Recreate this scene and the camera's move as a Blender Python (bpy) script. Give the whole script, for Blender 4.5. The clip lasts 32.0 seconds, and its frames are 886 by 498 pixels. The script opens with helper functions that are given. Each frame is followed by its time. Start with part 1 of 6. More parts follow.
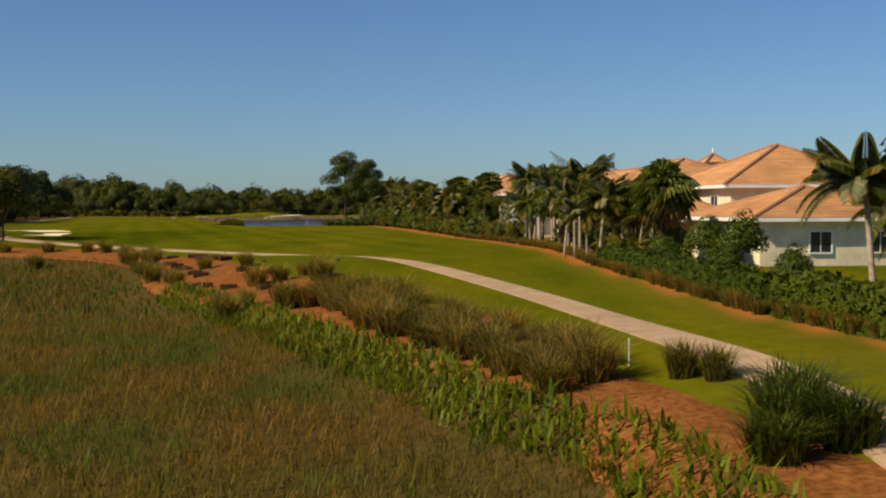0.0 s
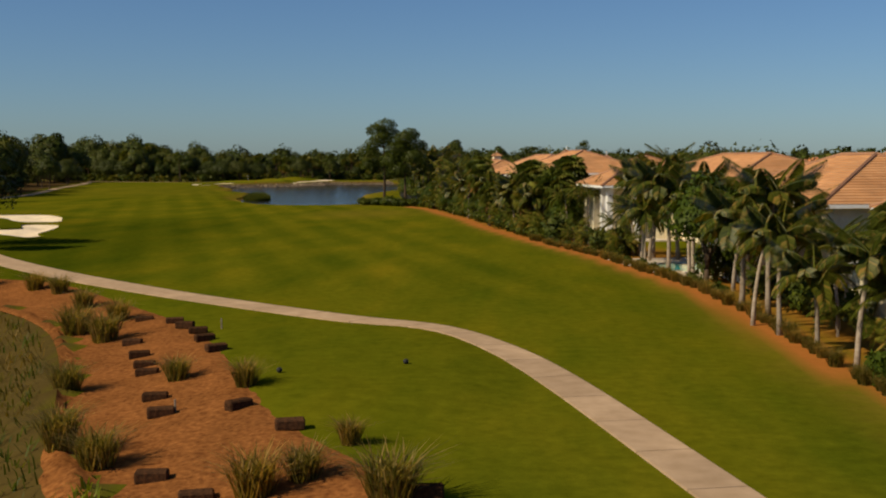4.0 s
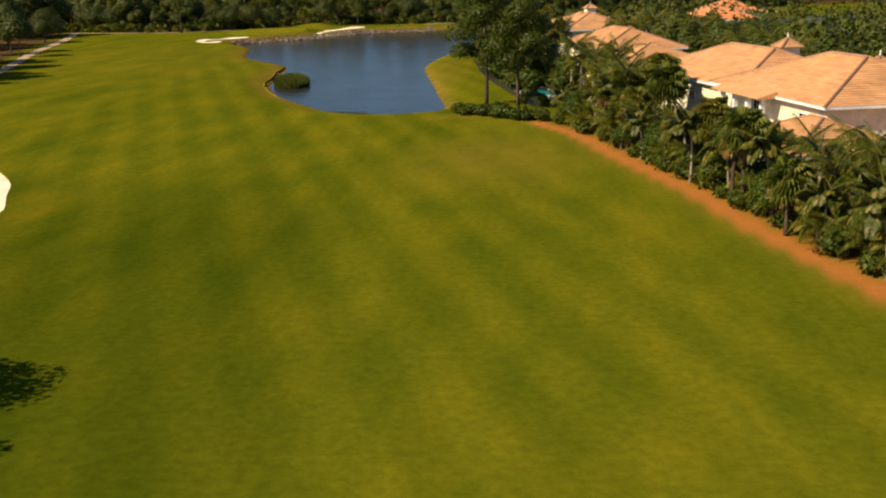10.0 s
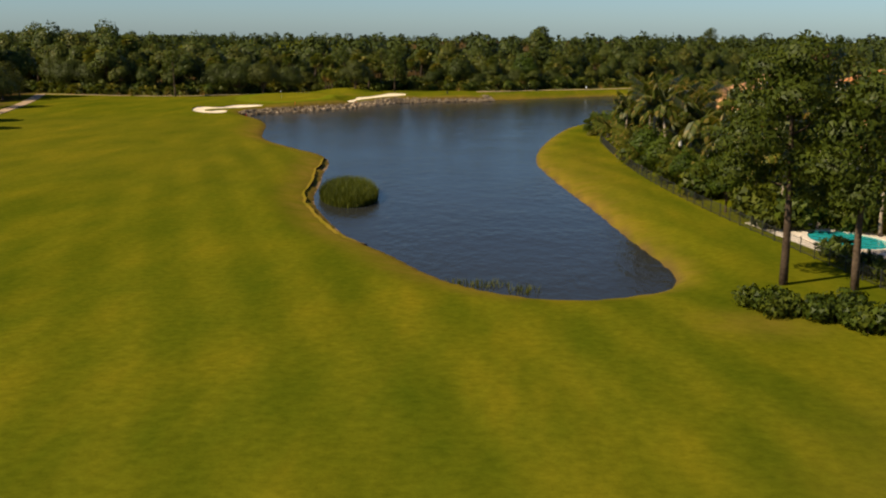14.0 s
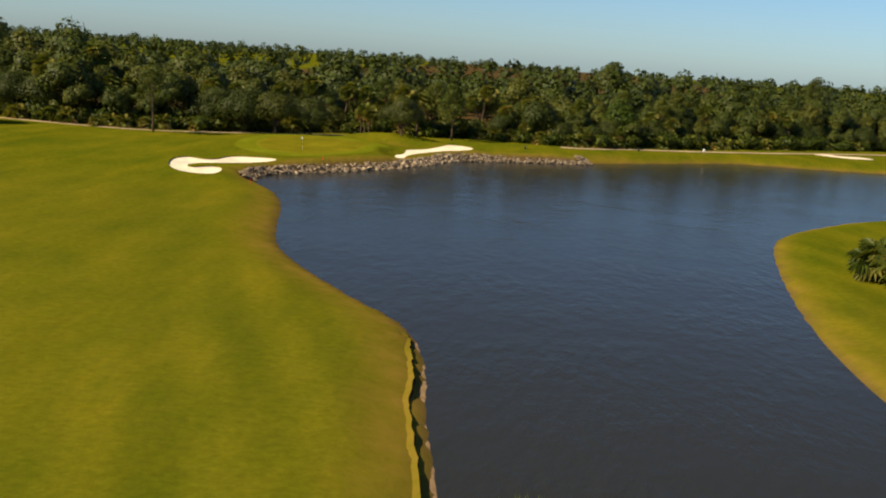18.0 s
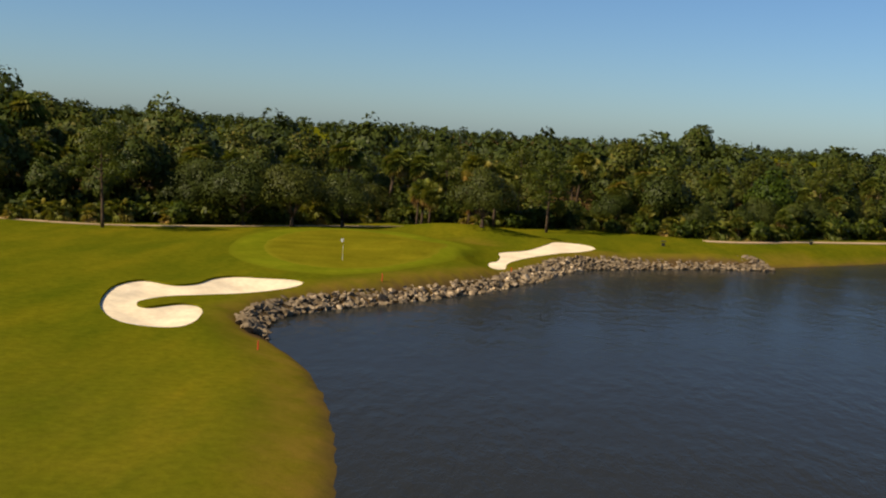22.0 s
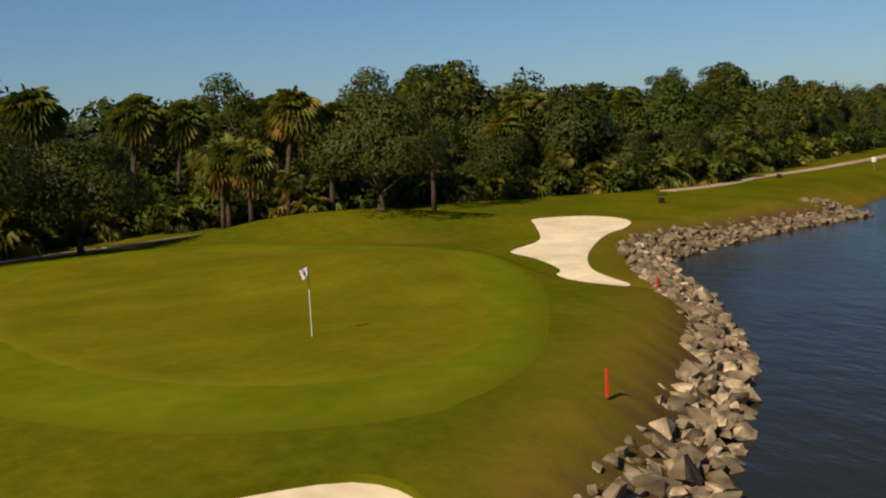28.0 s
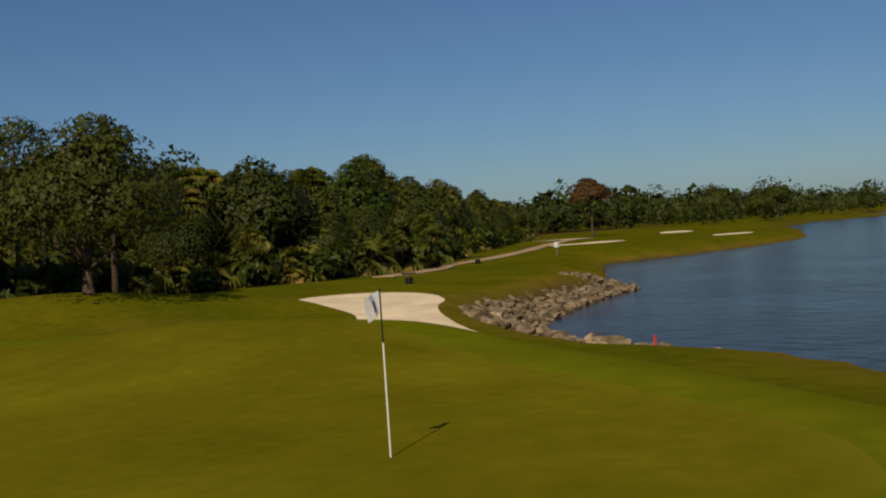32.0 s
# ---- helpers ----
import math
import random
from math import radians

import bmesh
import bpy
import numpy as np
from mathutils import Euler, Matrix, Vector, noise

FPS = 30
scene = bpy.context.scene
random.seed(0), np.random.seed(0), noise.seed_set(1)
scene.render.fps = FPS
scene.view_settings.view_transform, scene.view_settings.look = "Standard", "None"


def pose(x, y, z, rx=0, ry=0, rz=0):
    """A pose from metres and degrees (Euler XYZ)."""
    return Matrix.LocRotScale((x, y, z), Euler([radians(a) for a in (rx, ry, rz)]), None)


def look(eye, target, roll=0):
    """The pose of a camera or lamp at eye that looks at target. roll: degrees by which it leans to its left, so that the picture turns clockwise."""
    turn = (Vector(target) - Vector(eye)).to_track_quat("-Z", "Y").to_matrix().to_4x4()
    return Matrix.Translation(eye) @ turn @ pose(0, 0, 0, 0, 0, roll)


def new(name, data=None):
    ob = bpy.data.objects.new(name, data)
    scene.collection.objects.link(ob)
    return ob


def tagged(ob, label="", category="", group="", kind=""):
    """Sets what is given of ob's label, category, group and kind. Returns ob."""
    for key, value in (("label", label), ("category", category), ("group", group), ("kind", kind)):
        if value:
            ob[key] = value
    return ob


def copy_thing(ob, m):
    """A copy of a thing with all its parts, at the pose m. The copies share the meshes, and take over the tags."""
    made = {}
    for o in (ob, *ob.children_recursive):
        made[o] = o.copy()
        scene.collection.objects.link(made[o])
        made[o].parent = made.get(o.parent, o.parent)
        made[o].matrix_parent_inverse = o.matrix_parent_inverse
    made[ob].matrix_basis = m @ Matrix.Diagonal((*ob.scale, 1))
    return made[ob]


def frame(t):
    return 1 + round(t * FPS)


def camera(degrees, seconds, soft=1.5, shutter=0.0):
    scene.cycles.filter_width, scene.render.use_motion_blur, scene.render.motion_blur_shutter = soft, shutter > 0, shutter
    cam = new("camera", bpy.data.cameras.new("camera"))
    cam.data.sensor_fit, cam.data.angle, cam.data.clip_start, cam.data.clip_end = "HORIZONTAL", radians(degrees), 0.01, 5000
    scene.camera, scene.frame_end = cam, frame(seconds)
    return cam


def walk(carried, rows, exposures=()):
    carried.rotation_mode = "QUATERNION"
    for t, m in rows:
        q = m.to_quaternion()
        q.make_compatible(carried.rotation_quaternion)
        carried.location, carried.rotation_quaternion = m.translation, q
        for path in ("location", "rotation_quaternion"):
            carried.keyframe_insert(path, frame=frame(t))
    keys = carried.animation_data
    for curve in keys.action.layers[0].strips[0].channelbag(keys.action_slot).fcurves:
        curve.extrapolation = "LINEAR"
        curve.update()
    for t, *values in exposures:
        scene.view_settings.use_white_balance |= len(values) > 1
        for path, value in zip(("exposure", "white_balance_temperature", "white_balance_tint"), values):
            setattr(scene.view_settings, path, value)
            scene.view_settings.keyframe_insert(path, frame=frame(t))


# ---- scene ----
cam = camera(43.9, 32.0, 2.1)
PATH = [
    (0, (3.163, 3.742, 3.831), (3.072, 5.738, 3.755), -0.2),
    (0.5, (2.551, 7.211, 4.492), (2.448, 9.207, 4.425), -0.7),
    (1, (1.888, 10.891, 5.208), (1.771, 12.886, 5.146), -1.2),
    (1.5, (1.17, 14.401, 5.891), (1.043, 16.396, 5.824), -1.5),
    (2, (0.443, 18.222, 6.443), (0.308, 20.216, 6.362), -1.5),
    (2.5, (-0.179, 21.864, 6.689), (-0.321, 23.856, 6.589), -1.4),
    (4.5, (-3.573, 39.345, 8.957), (-3.715, 41.333, 8.791), 0.7),
    (5, (-4.648, 44.195, 10.047), (-4.785, 46.183, 9.88), 1.7),
    (5.5, (-6.137, 48.485, 11.103), (-6.266, 50.474, 10.939), 2.9),
    (6, (-7.998, 53.344, 12.021), (-8.119, 55.334, 11.862), 4.0),
    (6.5, (-9.81, 57.709, 12.857), (-9.932, 59.699, 12.698), 4.5),
    (7, (-12.153, 62.346, 13.843), (-12.275, 64.335, 13.672), 4.2),
    (7.5, (-14.169, 67.037, 14.624), (-14.298, 69.024, 14.434), 3.2),
    (8, (-16.268, 71.81, 15.562), (-16.41, 73.793, 15.339), 1.5),
    (8.5, (-17.78, 76.076, 16.438), (-17.938, 78.052, 16.17), 0.0),
    (9, (-19.349, 80.989, 17.03), (-19.52, 82.955, 16.703), -1.1),
    (9.5, (-21.564, 88.439, 17.471), (-21.737, 90.389, 17.059), -1.7),
    (10, (-24.284, 97.816, 17.583), (-24.433, 99.75, 17.096), -1.0),
    (10.5, (-26.877, 106.012, 17.09), (-26.998, 107.945, 16.589), 0.5),
    (11, (-29.473, 115.657, 17.409), (-29.581, 117.593, 16.918), 1.3),
    (11.5, (-32.422, 125.343, 17.311), (-32.524, 127.287, 16.856), 2.2),
    (12, (-35.569, 135.472, 17.193), (-35.674, 137.424, 16.77), 2.7),
    (12.5, (-38.498, 144.917, 17.267), (-38.612, 146.872, 16.862), 2.5),
    (13, (-41.631, 154.748, 16.932), (-41.756, 156.706, 16.541), 2.1),
    (13.5, (-44.54, 163.2, 16.618), (-44.668, 165.158, 16.232), 1.3),
    (14, (-47.036, 174.073, 16.033), (-47.171, 176.032, 15.651), 0.3),
    (14.5, (-49.483, 184.394, 15.622), (-49.62, 186.357, 15.264), -0.5),
    (15, (-51.749, 194.029, 15.936), (-51.888, 195.999, 15.621), -1.2),
    (15.5, (-53.698, 202.924, 16.437), (-53.84, 204.9, 16.162), -1.3),
    (17.5, (-63.572, 243.505, 17.742), (-63.711, 245.472, 17.412), 3.5),
    (18, (-67.563, 254.352, 17.606), (-67.69, 256.318, 17.261), 4.1),
    (18.5, (-69.95, 262.885, 16.396), (-70.085, 264.852, 16.062), 2.8),
    (19, (-73.328, 272.963, 14.995), (-73.463, 274.934, 14.686), 1.2),
    (19.5, (-76.369, 282.472, 14.85), (-76.504, 284.446, 14.562), 0.0),
    (20, (-77.92, 291.427, 14.476), (-78.073, 293.404, 14.212), -1.3),
    (20.5, (-79.889, 300.649, 14.782), (-80.041, 302.626, 14.518), -0.7),
    (21, (-81.507, 309.7, 14.342), (-81.655, 311.678, 14.086), 0.2),
    (21.5, (-83.762, 317.98, 14.369), (-83.898, 319.96, 14.124), 2.2),
    (22, (-86.269, 326.349, 14.143), (-86.403, 328.333, 13.927), 3.6),
    (22.5, (-88.61, 333.481, 13.412), (-88.749, 335.467, 13.213), 3.9),
    (23, (-91.311, 341.171, 12.002), (-91.439, 343.157, 11.806), 3.3),
    (23.5, (-93.692, 347.897, 10.957), (-93.778, 349.882, 10.735), 2.7),
    (24, (-95.793, 354.692, 10.044), (-95.813, 356.675, 9.789), 1.9),
    (24.5, (-98.025, 361.594, 9.47), (-97.96, 363.571, 9.178), 1.6),
    (25, (-100.363, 368.849, 8.973), (-100.207, 370.818, 8.658), 1.6),
    (25.5, (-102.334, 374.69, 8.652), (-102.097, 376.65, 8.33), 1.5),
    (27.5, (-108.337, 394.516, 6.99), (-107.802, 396.428, 6.748), -1.5),
    (28, (-109.215, 399.278, 6.875), (-108.601, 401.17, 6.661), -2.9),
    (28.5, (-109.809, 403.162, 6.493), (-109.12, 405.032, 6.319), -4.1),
    (29, (-110.212, 406.876, 5.735), (-109.441, 408.717, 5.607), -5.1),
    (29.5, (-110.359, 410.089, 4.946), (-109.502, 411.894, 4.859), -5.7),
    (30, (-110.442, 413.099, 4.404), (-109.488, 414.856, 4.347), -5.7),
    (30.5, (-110.582, 415.452, 4.199), (-109.535, 417.156, 4.159), -5.4),
    (31, (-110.846, 417.566, 4.153), (-109.704, 419.207, 4.121), -5.0),
    (31.5, (-111.205, 419.133, 4.055), (-109.975, 420.71, 4.025), -4.2),
    (32, (-111.474, 420.541, 3.76), (-110.152, 422.041, 3.725), -3.8),
]
EXPOSURES = [(0, 0.2), (1, 0.0), (2, -0.25), (5, 0.0), (7, -0.05), (9, 0.05), (9.5, 0.35), (10, 0.6), (11, 0.6), (13, 0.46), (15.5, 0.52), (18, 0.65), (21, 0.5), (23, 0.32), (24, 0.32), (25.5, 0.37), (26.5, 0.15), (28, 0.0), (30, -0.12), (31, -0.3), (32, -0.5)]
walk(cam, [(t, look(eye, target, roll)) for t, eye, target, roll in PATH], EXPOSURES)

# ---- light and sky ----
SUN_FROM = Vector((-0.857, -0.515, 0.0)).normalized()
SUN_UP = radians(40)
world = bpy.data.worlds.new("sky_world")
scene.world = world
world.use_nodes = True
wn = world.node_tree.nodes
sky = wn.new("ShaderNodeTexSky")
sky.sky_type = "NISHITA"
sky.sun_disc = False
sky.sun_elevation = SUN_UP
sky.sun_rotation = math.atan2(SUN_FROM.x, SUN_FROM.y)
sky.air_density, sky.dust_density, sky.ozone_density = 1.0, 0.4, 3.0
tint = wn.new("ShaderNodeMix")
tint.data_type, tint.blend_type = "RGBA", "MULTIPLY"
tint.inputs[0].default_value, tint.inputs[7].default_value = 1.0, (0.71, 0.92, 1.18, 1)
world.node_tree.links.new(sky.outputs[0], tint.inputs[6])
world.node_tree.links.new(tint.outputs[2], wn["Background"].inputs[0])
wn["Background"].inputs[1].default_value = 0.0635
sun_data = bpy.data.lights.new("sun", "SUN")
sun_data.energy, sun_data.angle, sun_data.color = 5.0, radians(0.55), (1.0, 0.85, 0.60)
sun = new("sun", sun_data)
sun.matrix_world = look((0, 0, 300), Vector((0, 0, 300)) - (SUN_FROM * math.cos(SUN_UP) + Vector((0, 0, math.sin(SUN_UP)))))

# ---- materials ----
def mat(name, rough=0.8):
    m = bpy.data.materials.new(name)
    m.use_nodes = True
    b = m.node_tree.nodes["Principled BSDF"]
    b.inputs["Roughness"].default_value = rough
    return m, m.node_tree.nodes, m.node_tree.links, b


def noise_node(n, l, scale, detail=3, rough=0.55, source="Object", stretch=None):
    t = n.new("ShaderNodeTexNoise")
    t.inputs["Scale"].default_value, t.inputs["Detail"].default_value, t.inputs["Roughness"].default_value = scale, detail, rough
    c = n.new("ShaderNodeTexCoord")
    if stretch:
        p = n.new("ShaderNodeMapping")
        p.inputs["Rotation"].default_value, p.inputs["Scale"].default_value = stretch
        l.new(c.outputs[source], p.inputs["Vector"])
        l.new(p.outputs[0], t.inputs["Vector"])
    else:
        l.new(c.outputs[source], t.inputs["Vector"])
    return t


def ramp(n, l, src, stops):
    r = n.new("ShaderNodeValToRGB")
    e = r.color_ramp.elements
    while len(e) < len(stops):
        e.new(0.5)
    for el, (p, c) in zip(e, stops):
        el.position, el.color = p, (*c, 1)
    l.new(src, r.inputs[0])
    return r


def mixc(n, l, fac, a, b, mode="MIX"):
    m = n.new("ShaderNodeMix")
    m.data_type, m.blend_type = "RGBA", mode
    for s, v in ((m.inputs[0], fac), (m.inputs[6], a), (m.inputs[7], b)):
        if hasattr(v, "links"):
            l.new(v, s)
        elif isinstance(v, (int, float)):
            s.default_value = v
        else:
            s.default_value = (*v, 1)
    return m.outputs[2]


def bump(n, l, b, height, strength, dist=0.05):
    k = n.new("ShaderNodeBump")
    k.inputs["Strength"].default_value, k.inputs["Distance"].default_value = strength, dist
    l.new(height, k.inputs["Height"])
    l.new(k.outputs[0], b.inputs["Normal"])


def rnd(n):
    return n.new("ShaderNodeObjectInfo").outputs["Random"]


def plain(name, c1, c2, scale, rough=0.8, bumps=0.3, dist=0.02, vary=0.0, metal=0.0):
    m, n, l, b = mat(name, rough)
    t = noise_node(n, l, scale, 5)
    t2 = noise_node(n, l, scale * 0.13, 3)
    col = ramp(n, l, t.outputs[0], [(0.3, c1), (0.7, c2)]).outputs[0]
    big = ramp(n, l, t2.outputs[0], [(0.3, (0.8, 0.8, 0.8)), (0.7, (1.1, 1.1, 1.1))]).outputs[0]
    col = mixc(n, l, 1.0, col, big, "MULTIPLY")
    if vary:
        v = ramp(n, l, rnd(n), [(0.0, (1 - vary,) * 3), (1.0, (1 + vary,) * 3)]).outputs[0]
        col = mixc(n, l, 1.0, col, v, "MULTIPLY")
    l.new(col, b.inputs["Base Color"])
    b.inputs["Metallic"].default_value = metal
    b.inputs["Specular IOR Level"].default_value = 0.0 if rough > 0.78 else 0.35
    if bumps:
        bump(n, l, b, t.outputs[0], bumps, dist)
    return m


def leaf_mat(name, dark, light, dry=None, gloss=0.45, through_=0.3, patch=None):
    """Foliage: colour varies leaf by leaf and plant by plant, and lets some light through."""
    m, n, l, b = mat(name, gloss)
    g = n.new("ShaderNodeNewGeometry")
    col = ramp(n, l, g.outputs["Random Per Island"], [(0.0, dark), (0.8, light)] + ([(0.97, dry)] if dry else [])).outputs[0]
    v = ramp(n, l, rnd(n), [(0.0, (0.72, 0.78, 0.7)), (0.5, (1.0, 1.0, 1.0)), (1.0, (1.3, 1.12, 0.95))]).outputs[0]
    col = mixc(n, l, 1.0, col, v, "MULTIPLY")
    if patch:
        pt = noise_node(n, l, 0.2, 5, 0.65)
        where_ = ramp(n, l, pt.outputs[0], [(0.43, (0, 0, 0)), (0.57, (1, 1, 1))]).outputs[0]
        col = mixc(n, l, where_, col, mixc(n, l, 1.0, col, patch, "MULTIPLY"))
    l.new(col, b.inputs["Base Color"])
    b.inputs["Specular IOR Level"].default_value = 0.12
    tr = n.new("ShaderNodeBsdfTranslucent")
    l.new(mixc(n, l, 1.0, col, (1.2, 1.15, 0.5), "MULTIPLY"), tr.inputs[0])
    ms = n.new("ShaderNodeMixShader")
    ms.inputs[0].default_value = through_
    l.new(b.outputs[0], ms.inputs[1])
    l.new(tr.outputs[0], ms.inputs[2])
    l.new(ms.outputs[0], n["Material Output"].inputs[0])
    return m


def attr(n, name):
    a = n.new("ShaderNodeAttribute")
    a.attribute_name = name
    return a.outputs["Fac"]


# turf: rough, mown stripes on the fairway, dry banks and worn patches
TURF, n, l, b = mat("turf", 0.9)
b.inputs["Specular IOR Level"].default_value = 0.0
fine = noise_node(n, l, 1.6, 6, 0.7)
mid = noise_node(n, l, 0.17, 4, 0.6, stretch=((0, 0, radians(-19)), (1.0, 0.38, 1.0)))
streak = noise_node(n, l, 0.16, 4, 0.6, stretch=((0, 0, radians(-19)), (1.0, 0.11, 1.0)))
wav = n.new("ShaderNodeTexWave")
wav.inputs["Scale"].default_value, wav.inputs["Distortion"].default_value, wav.inputs["Detail Scale"].default_value = 0.058, 1.6, 0.3
wc, wm = n.new("ShaderNodeTexCoord"), n.new("ShaderNodeMapping")
wm.inputs["Rotation"].default_value = (0, 0, radians(-18.5))
l.new(wc.outputs["Object"], wm.inputs["Vector"])
l.new(wm.outputs[0], wav.inputs["Vector"])
base = ramp(n, l, mid.outputs[0], [(0.30, (0.075, 0.087, 0.0039)), (0.5, (0.101, 0.102, 0.0045)), (0.72, (0.134, 0.118, 0.0052))]).outputs[0]
st = ramp(n, l, wav.outputs["Fac"], [(0.15, (0.87, 0.91, 0.89)), (0.85, (1.09, 1.05, 1.06))]).outputs[0]
base = mixc(n, l, attr(n, "fairway"), base, mixc(n, l, 1.0, base, st, "MULTIPLY"))
base = mixc(n, l, attr(n, "rough"), base, mixc(n, l, 1.0, base, (0.62, 0.70, 0.66), "MULTIPLY"))
sk = ramp(n, l, streak.outputs[0], [(0.33, (0.80, 0.86, 0.82)), (0.55, (1.0, 1.0, 1.0)), (0.70, (1.24, 1.10, 1.15))]).outputs[0]
base = mixc(n, l, 1.0, base, sk, "MULTIPLY")
fn = ramp(n, l, fine.outputs[0], [(0.25, (0.72, 0.74, 0.7)), (0.75, (1.25, 1.22, 1.2))]).outputs[0]
base = mixc(n, l, 1.0, base, fn, "MULTIPLY")
dn = noise_node(n, l, 0.35, 5, 0.65)
dm = n.new("ShaderNodeMath")
dm.operation = "MULTIPLY"
l.new(attr(n, "dry"), dm.inputs[0])
l.new(ramp(n, l, dn.outputs[0], [(0.3, (0.45,) * 3), (0.62, (1.0,) * 3)]).outputs[0], dm.inputs[1])
base = mixc(n, l, dm.outputs[0], base, mixc(n, l, dn.outputs[0], (0.155, 0.112, 0.008), (0.235, 0.14, 0.025)))
base = mixc(n, l, attr(n, "earth"), base, mixc(n, l, fine.outputs[0], (0.42, 0.155, 0.032), (0.25, 0.088, 0.02)))
base = mixc(n, l, attr(n, "litter"), base, mixc(n, l, fine.outputs[0], (0.05, 0.032, 0.012), (0.10, 0.06, 0.022)))
# shore mud; its dark colour also paints shade into the gaps between the boulders
base = mixc(n, l, attr(n, "mud"), base, mixc(n, l, fine.outputs[0], (0.06, 0.038, 0.016), (0.15, 0.088, 0.034)))
l.new(base, b.inputs["Base Color"])
bump(n, l, b, fine.outputs[0], 0.5, 0.06)

GREEN = plain("putting_turf", (0.128, 0.117, 0.0053), (0.160, 0.138, 0.0070), 2.2, 0.8, 0.15, 0.01)
COLLAR = plain("collar_turf", (0.114, 0.130, 0.0048), (0.146, 0.155, 0.0066), 1.4, 0.85, 0.3, 0.03)
for short_turf, outer in ((GREEN, (0.165, 0.155, 0.009)), (COLLAR, (0.104, 0.108, 0.005))):
    n, l = short_turf.node_tree.nodes, short_turf.node_tree.links
    b = n["Principled BSDF"]
    src = b.inputs["Base Color"].links[0].from_socket
    wob = noise_node(n, l, 0.5, 4, 0.6)
    mow = noise_node(n, l, 0.14, 3, 0.6)
    src = mixc(n, l, 1.0, src, ramp(n, l, mow.outputs[0], [(0.3, (0.86, 0.9, 0.85)), (0.7, (1.14, 1.08, 1.1))]).outputs[0], "MULTIPLY")
    k = n.new("ShaderNodeMath")
    k.operation = "MULTIPLY_ADD"
    k.use_clamp = True
    l.new(attr(n, "inset"), k.inputs[0])
    k.inputs[1].default_value = 1.5
    l.new(ramp(n, l, wob.outputs[0], [(0.35, (0.0, 0.0, 0.0)), (0.65, (0.0, 0.0, 0.0))]).outputs[0], k.inputs[2])
    l.new(mixc(n, l, k.outputs[0], outer, src), b.inputs["Base Color"])
SAND = plain("bunker_sand", (0.74, 0.59, 0.39), (0.85, 0.70, 0.49), 3.0, 0.95, 0.3, 0.02)
PATHM = plain("path_concrete", (0.38, 0.26, 0.155), (0.48, 0.335, 0.21), 1.5, 0.85, 0.2, 0.01, 0.06)
MULCH = plain("pine_straw_mulch", (0.13, 0.045, 0.013), (0.30, 0.118, 0.033), 5.0, 0.95, 0.9, 0.05)
ROCK = plain("grey_limestone", (0.13, 0.090, 0.052), (0.58, 0.44, 0.285), 1.7, 0.9, 0.9, 0.08, 0.5)
STUCCO = plain("cream_stucco", (0.72, 0.62, 0.40), (0.80, 0.71, 0.50), 6.0, 0.9, 0.2, 0.01, 0.05)
TRIM = plain("white_paint", (0.78, 0.76, 0.70), (0.84, 0.82, 0.78), 5.0, 0.6, 0.0)
BARK = plain("brown_bark", (0.05, 0.034, 0.022), (0.12, 0.085, 0.058), 4.0, 0.95, 0.8, 0.05, 0.2)
PALMBARK = plain("grey_palm_bark", (0.22, 0.17, 0.12), (0.40, 0.33, 0.25), 5.0, 0.9, 0.6, 0.03, 0.2)
ROYALBARK = plain("pale_palm_bark", (0.50, 0.47, 0.42), (0.66, 0.63, 0.57), 3.0, 0.8, 0.2, 0.02)
DARKWOOD = plain("weathered_wood", (0.16, 0.12, 0.085), (0.30, 0.24, 0.18), 6.0, 0.9, 0.4, 0.02)
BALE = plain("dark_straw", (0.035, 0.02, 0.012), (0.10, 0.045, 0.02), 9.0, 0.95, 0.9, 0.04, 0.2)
BLACKP = plain("black_plastic", (0.012, 0.012, 0.012), (0.02, 0.02, 0.02), 5.0, 0.5, 0.0)
REDP = plain("red_paint", (0.62, 0.04, 0.015), (0.72, 0.06, 0.025), 5.0, 0.5, 0.0)
WHITEP = plain("white_gloss", (0.82, 0.82, 0.78), (0.86, 0.86, 0.82), 5.0, 0.4, 0.0)
FABRIC = plain("white_flag_cloth", (0.74, 0.73, 0.76), (0.84, 0.83, 0.86), 20.0, 0.9, 0.2, 0.005)
GREYM = plain("grey_print", (0.18, 0.18, 0.2), (0.24, 0.24, 0.26), 20.0, 0.9, 0.0)
FENCEM = plain("dark_metal_fence", (0.02, 0.022, 0.02), (0.035, 0.035, 0.03), 5.0, 0.5, 0.0)
MUD = plain("tan_shore_mud", (0.20, 0.125, 0.055), (0.34, 0.22, 0.11), 2.5, 0.9, 0.5, 0.03)
PAVING = plain("pale_paving", (0.55, 0.46, 0.36), (0.66, 0.57, 0.46), 2.0, 0.85, 0.1, 0.01)

GLASS, n, l, b = mat("window_glass", 0.06)
b.inputs["Base Color"].default_value = (0.02, 0.025, 0.03, 1)
b.inputs["Specular IOR Level"].default_value = 0.7

POOLW, n, l, b = mat("pool_water", 0.08)
pn = noise_node(n, l, 1.1, 3)
l.new(ramp(n, l, pn.outputs[0], [(0.3, (0.01, 0.24, 0.25)), (0.7, (0.03, 0.40, 0.40))]).outputs[0], b.inputs["Base Color"])
bump(n, l, b, pn.outputs[0], 0.2, 0.03)

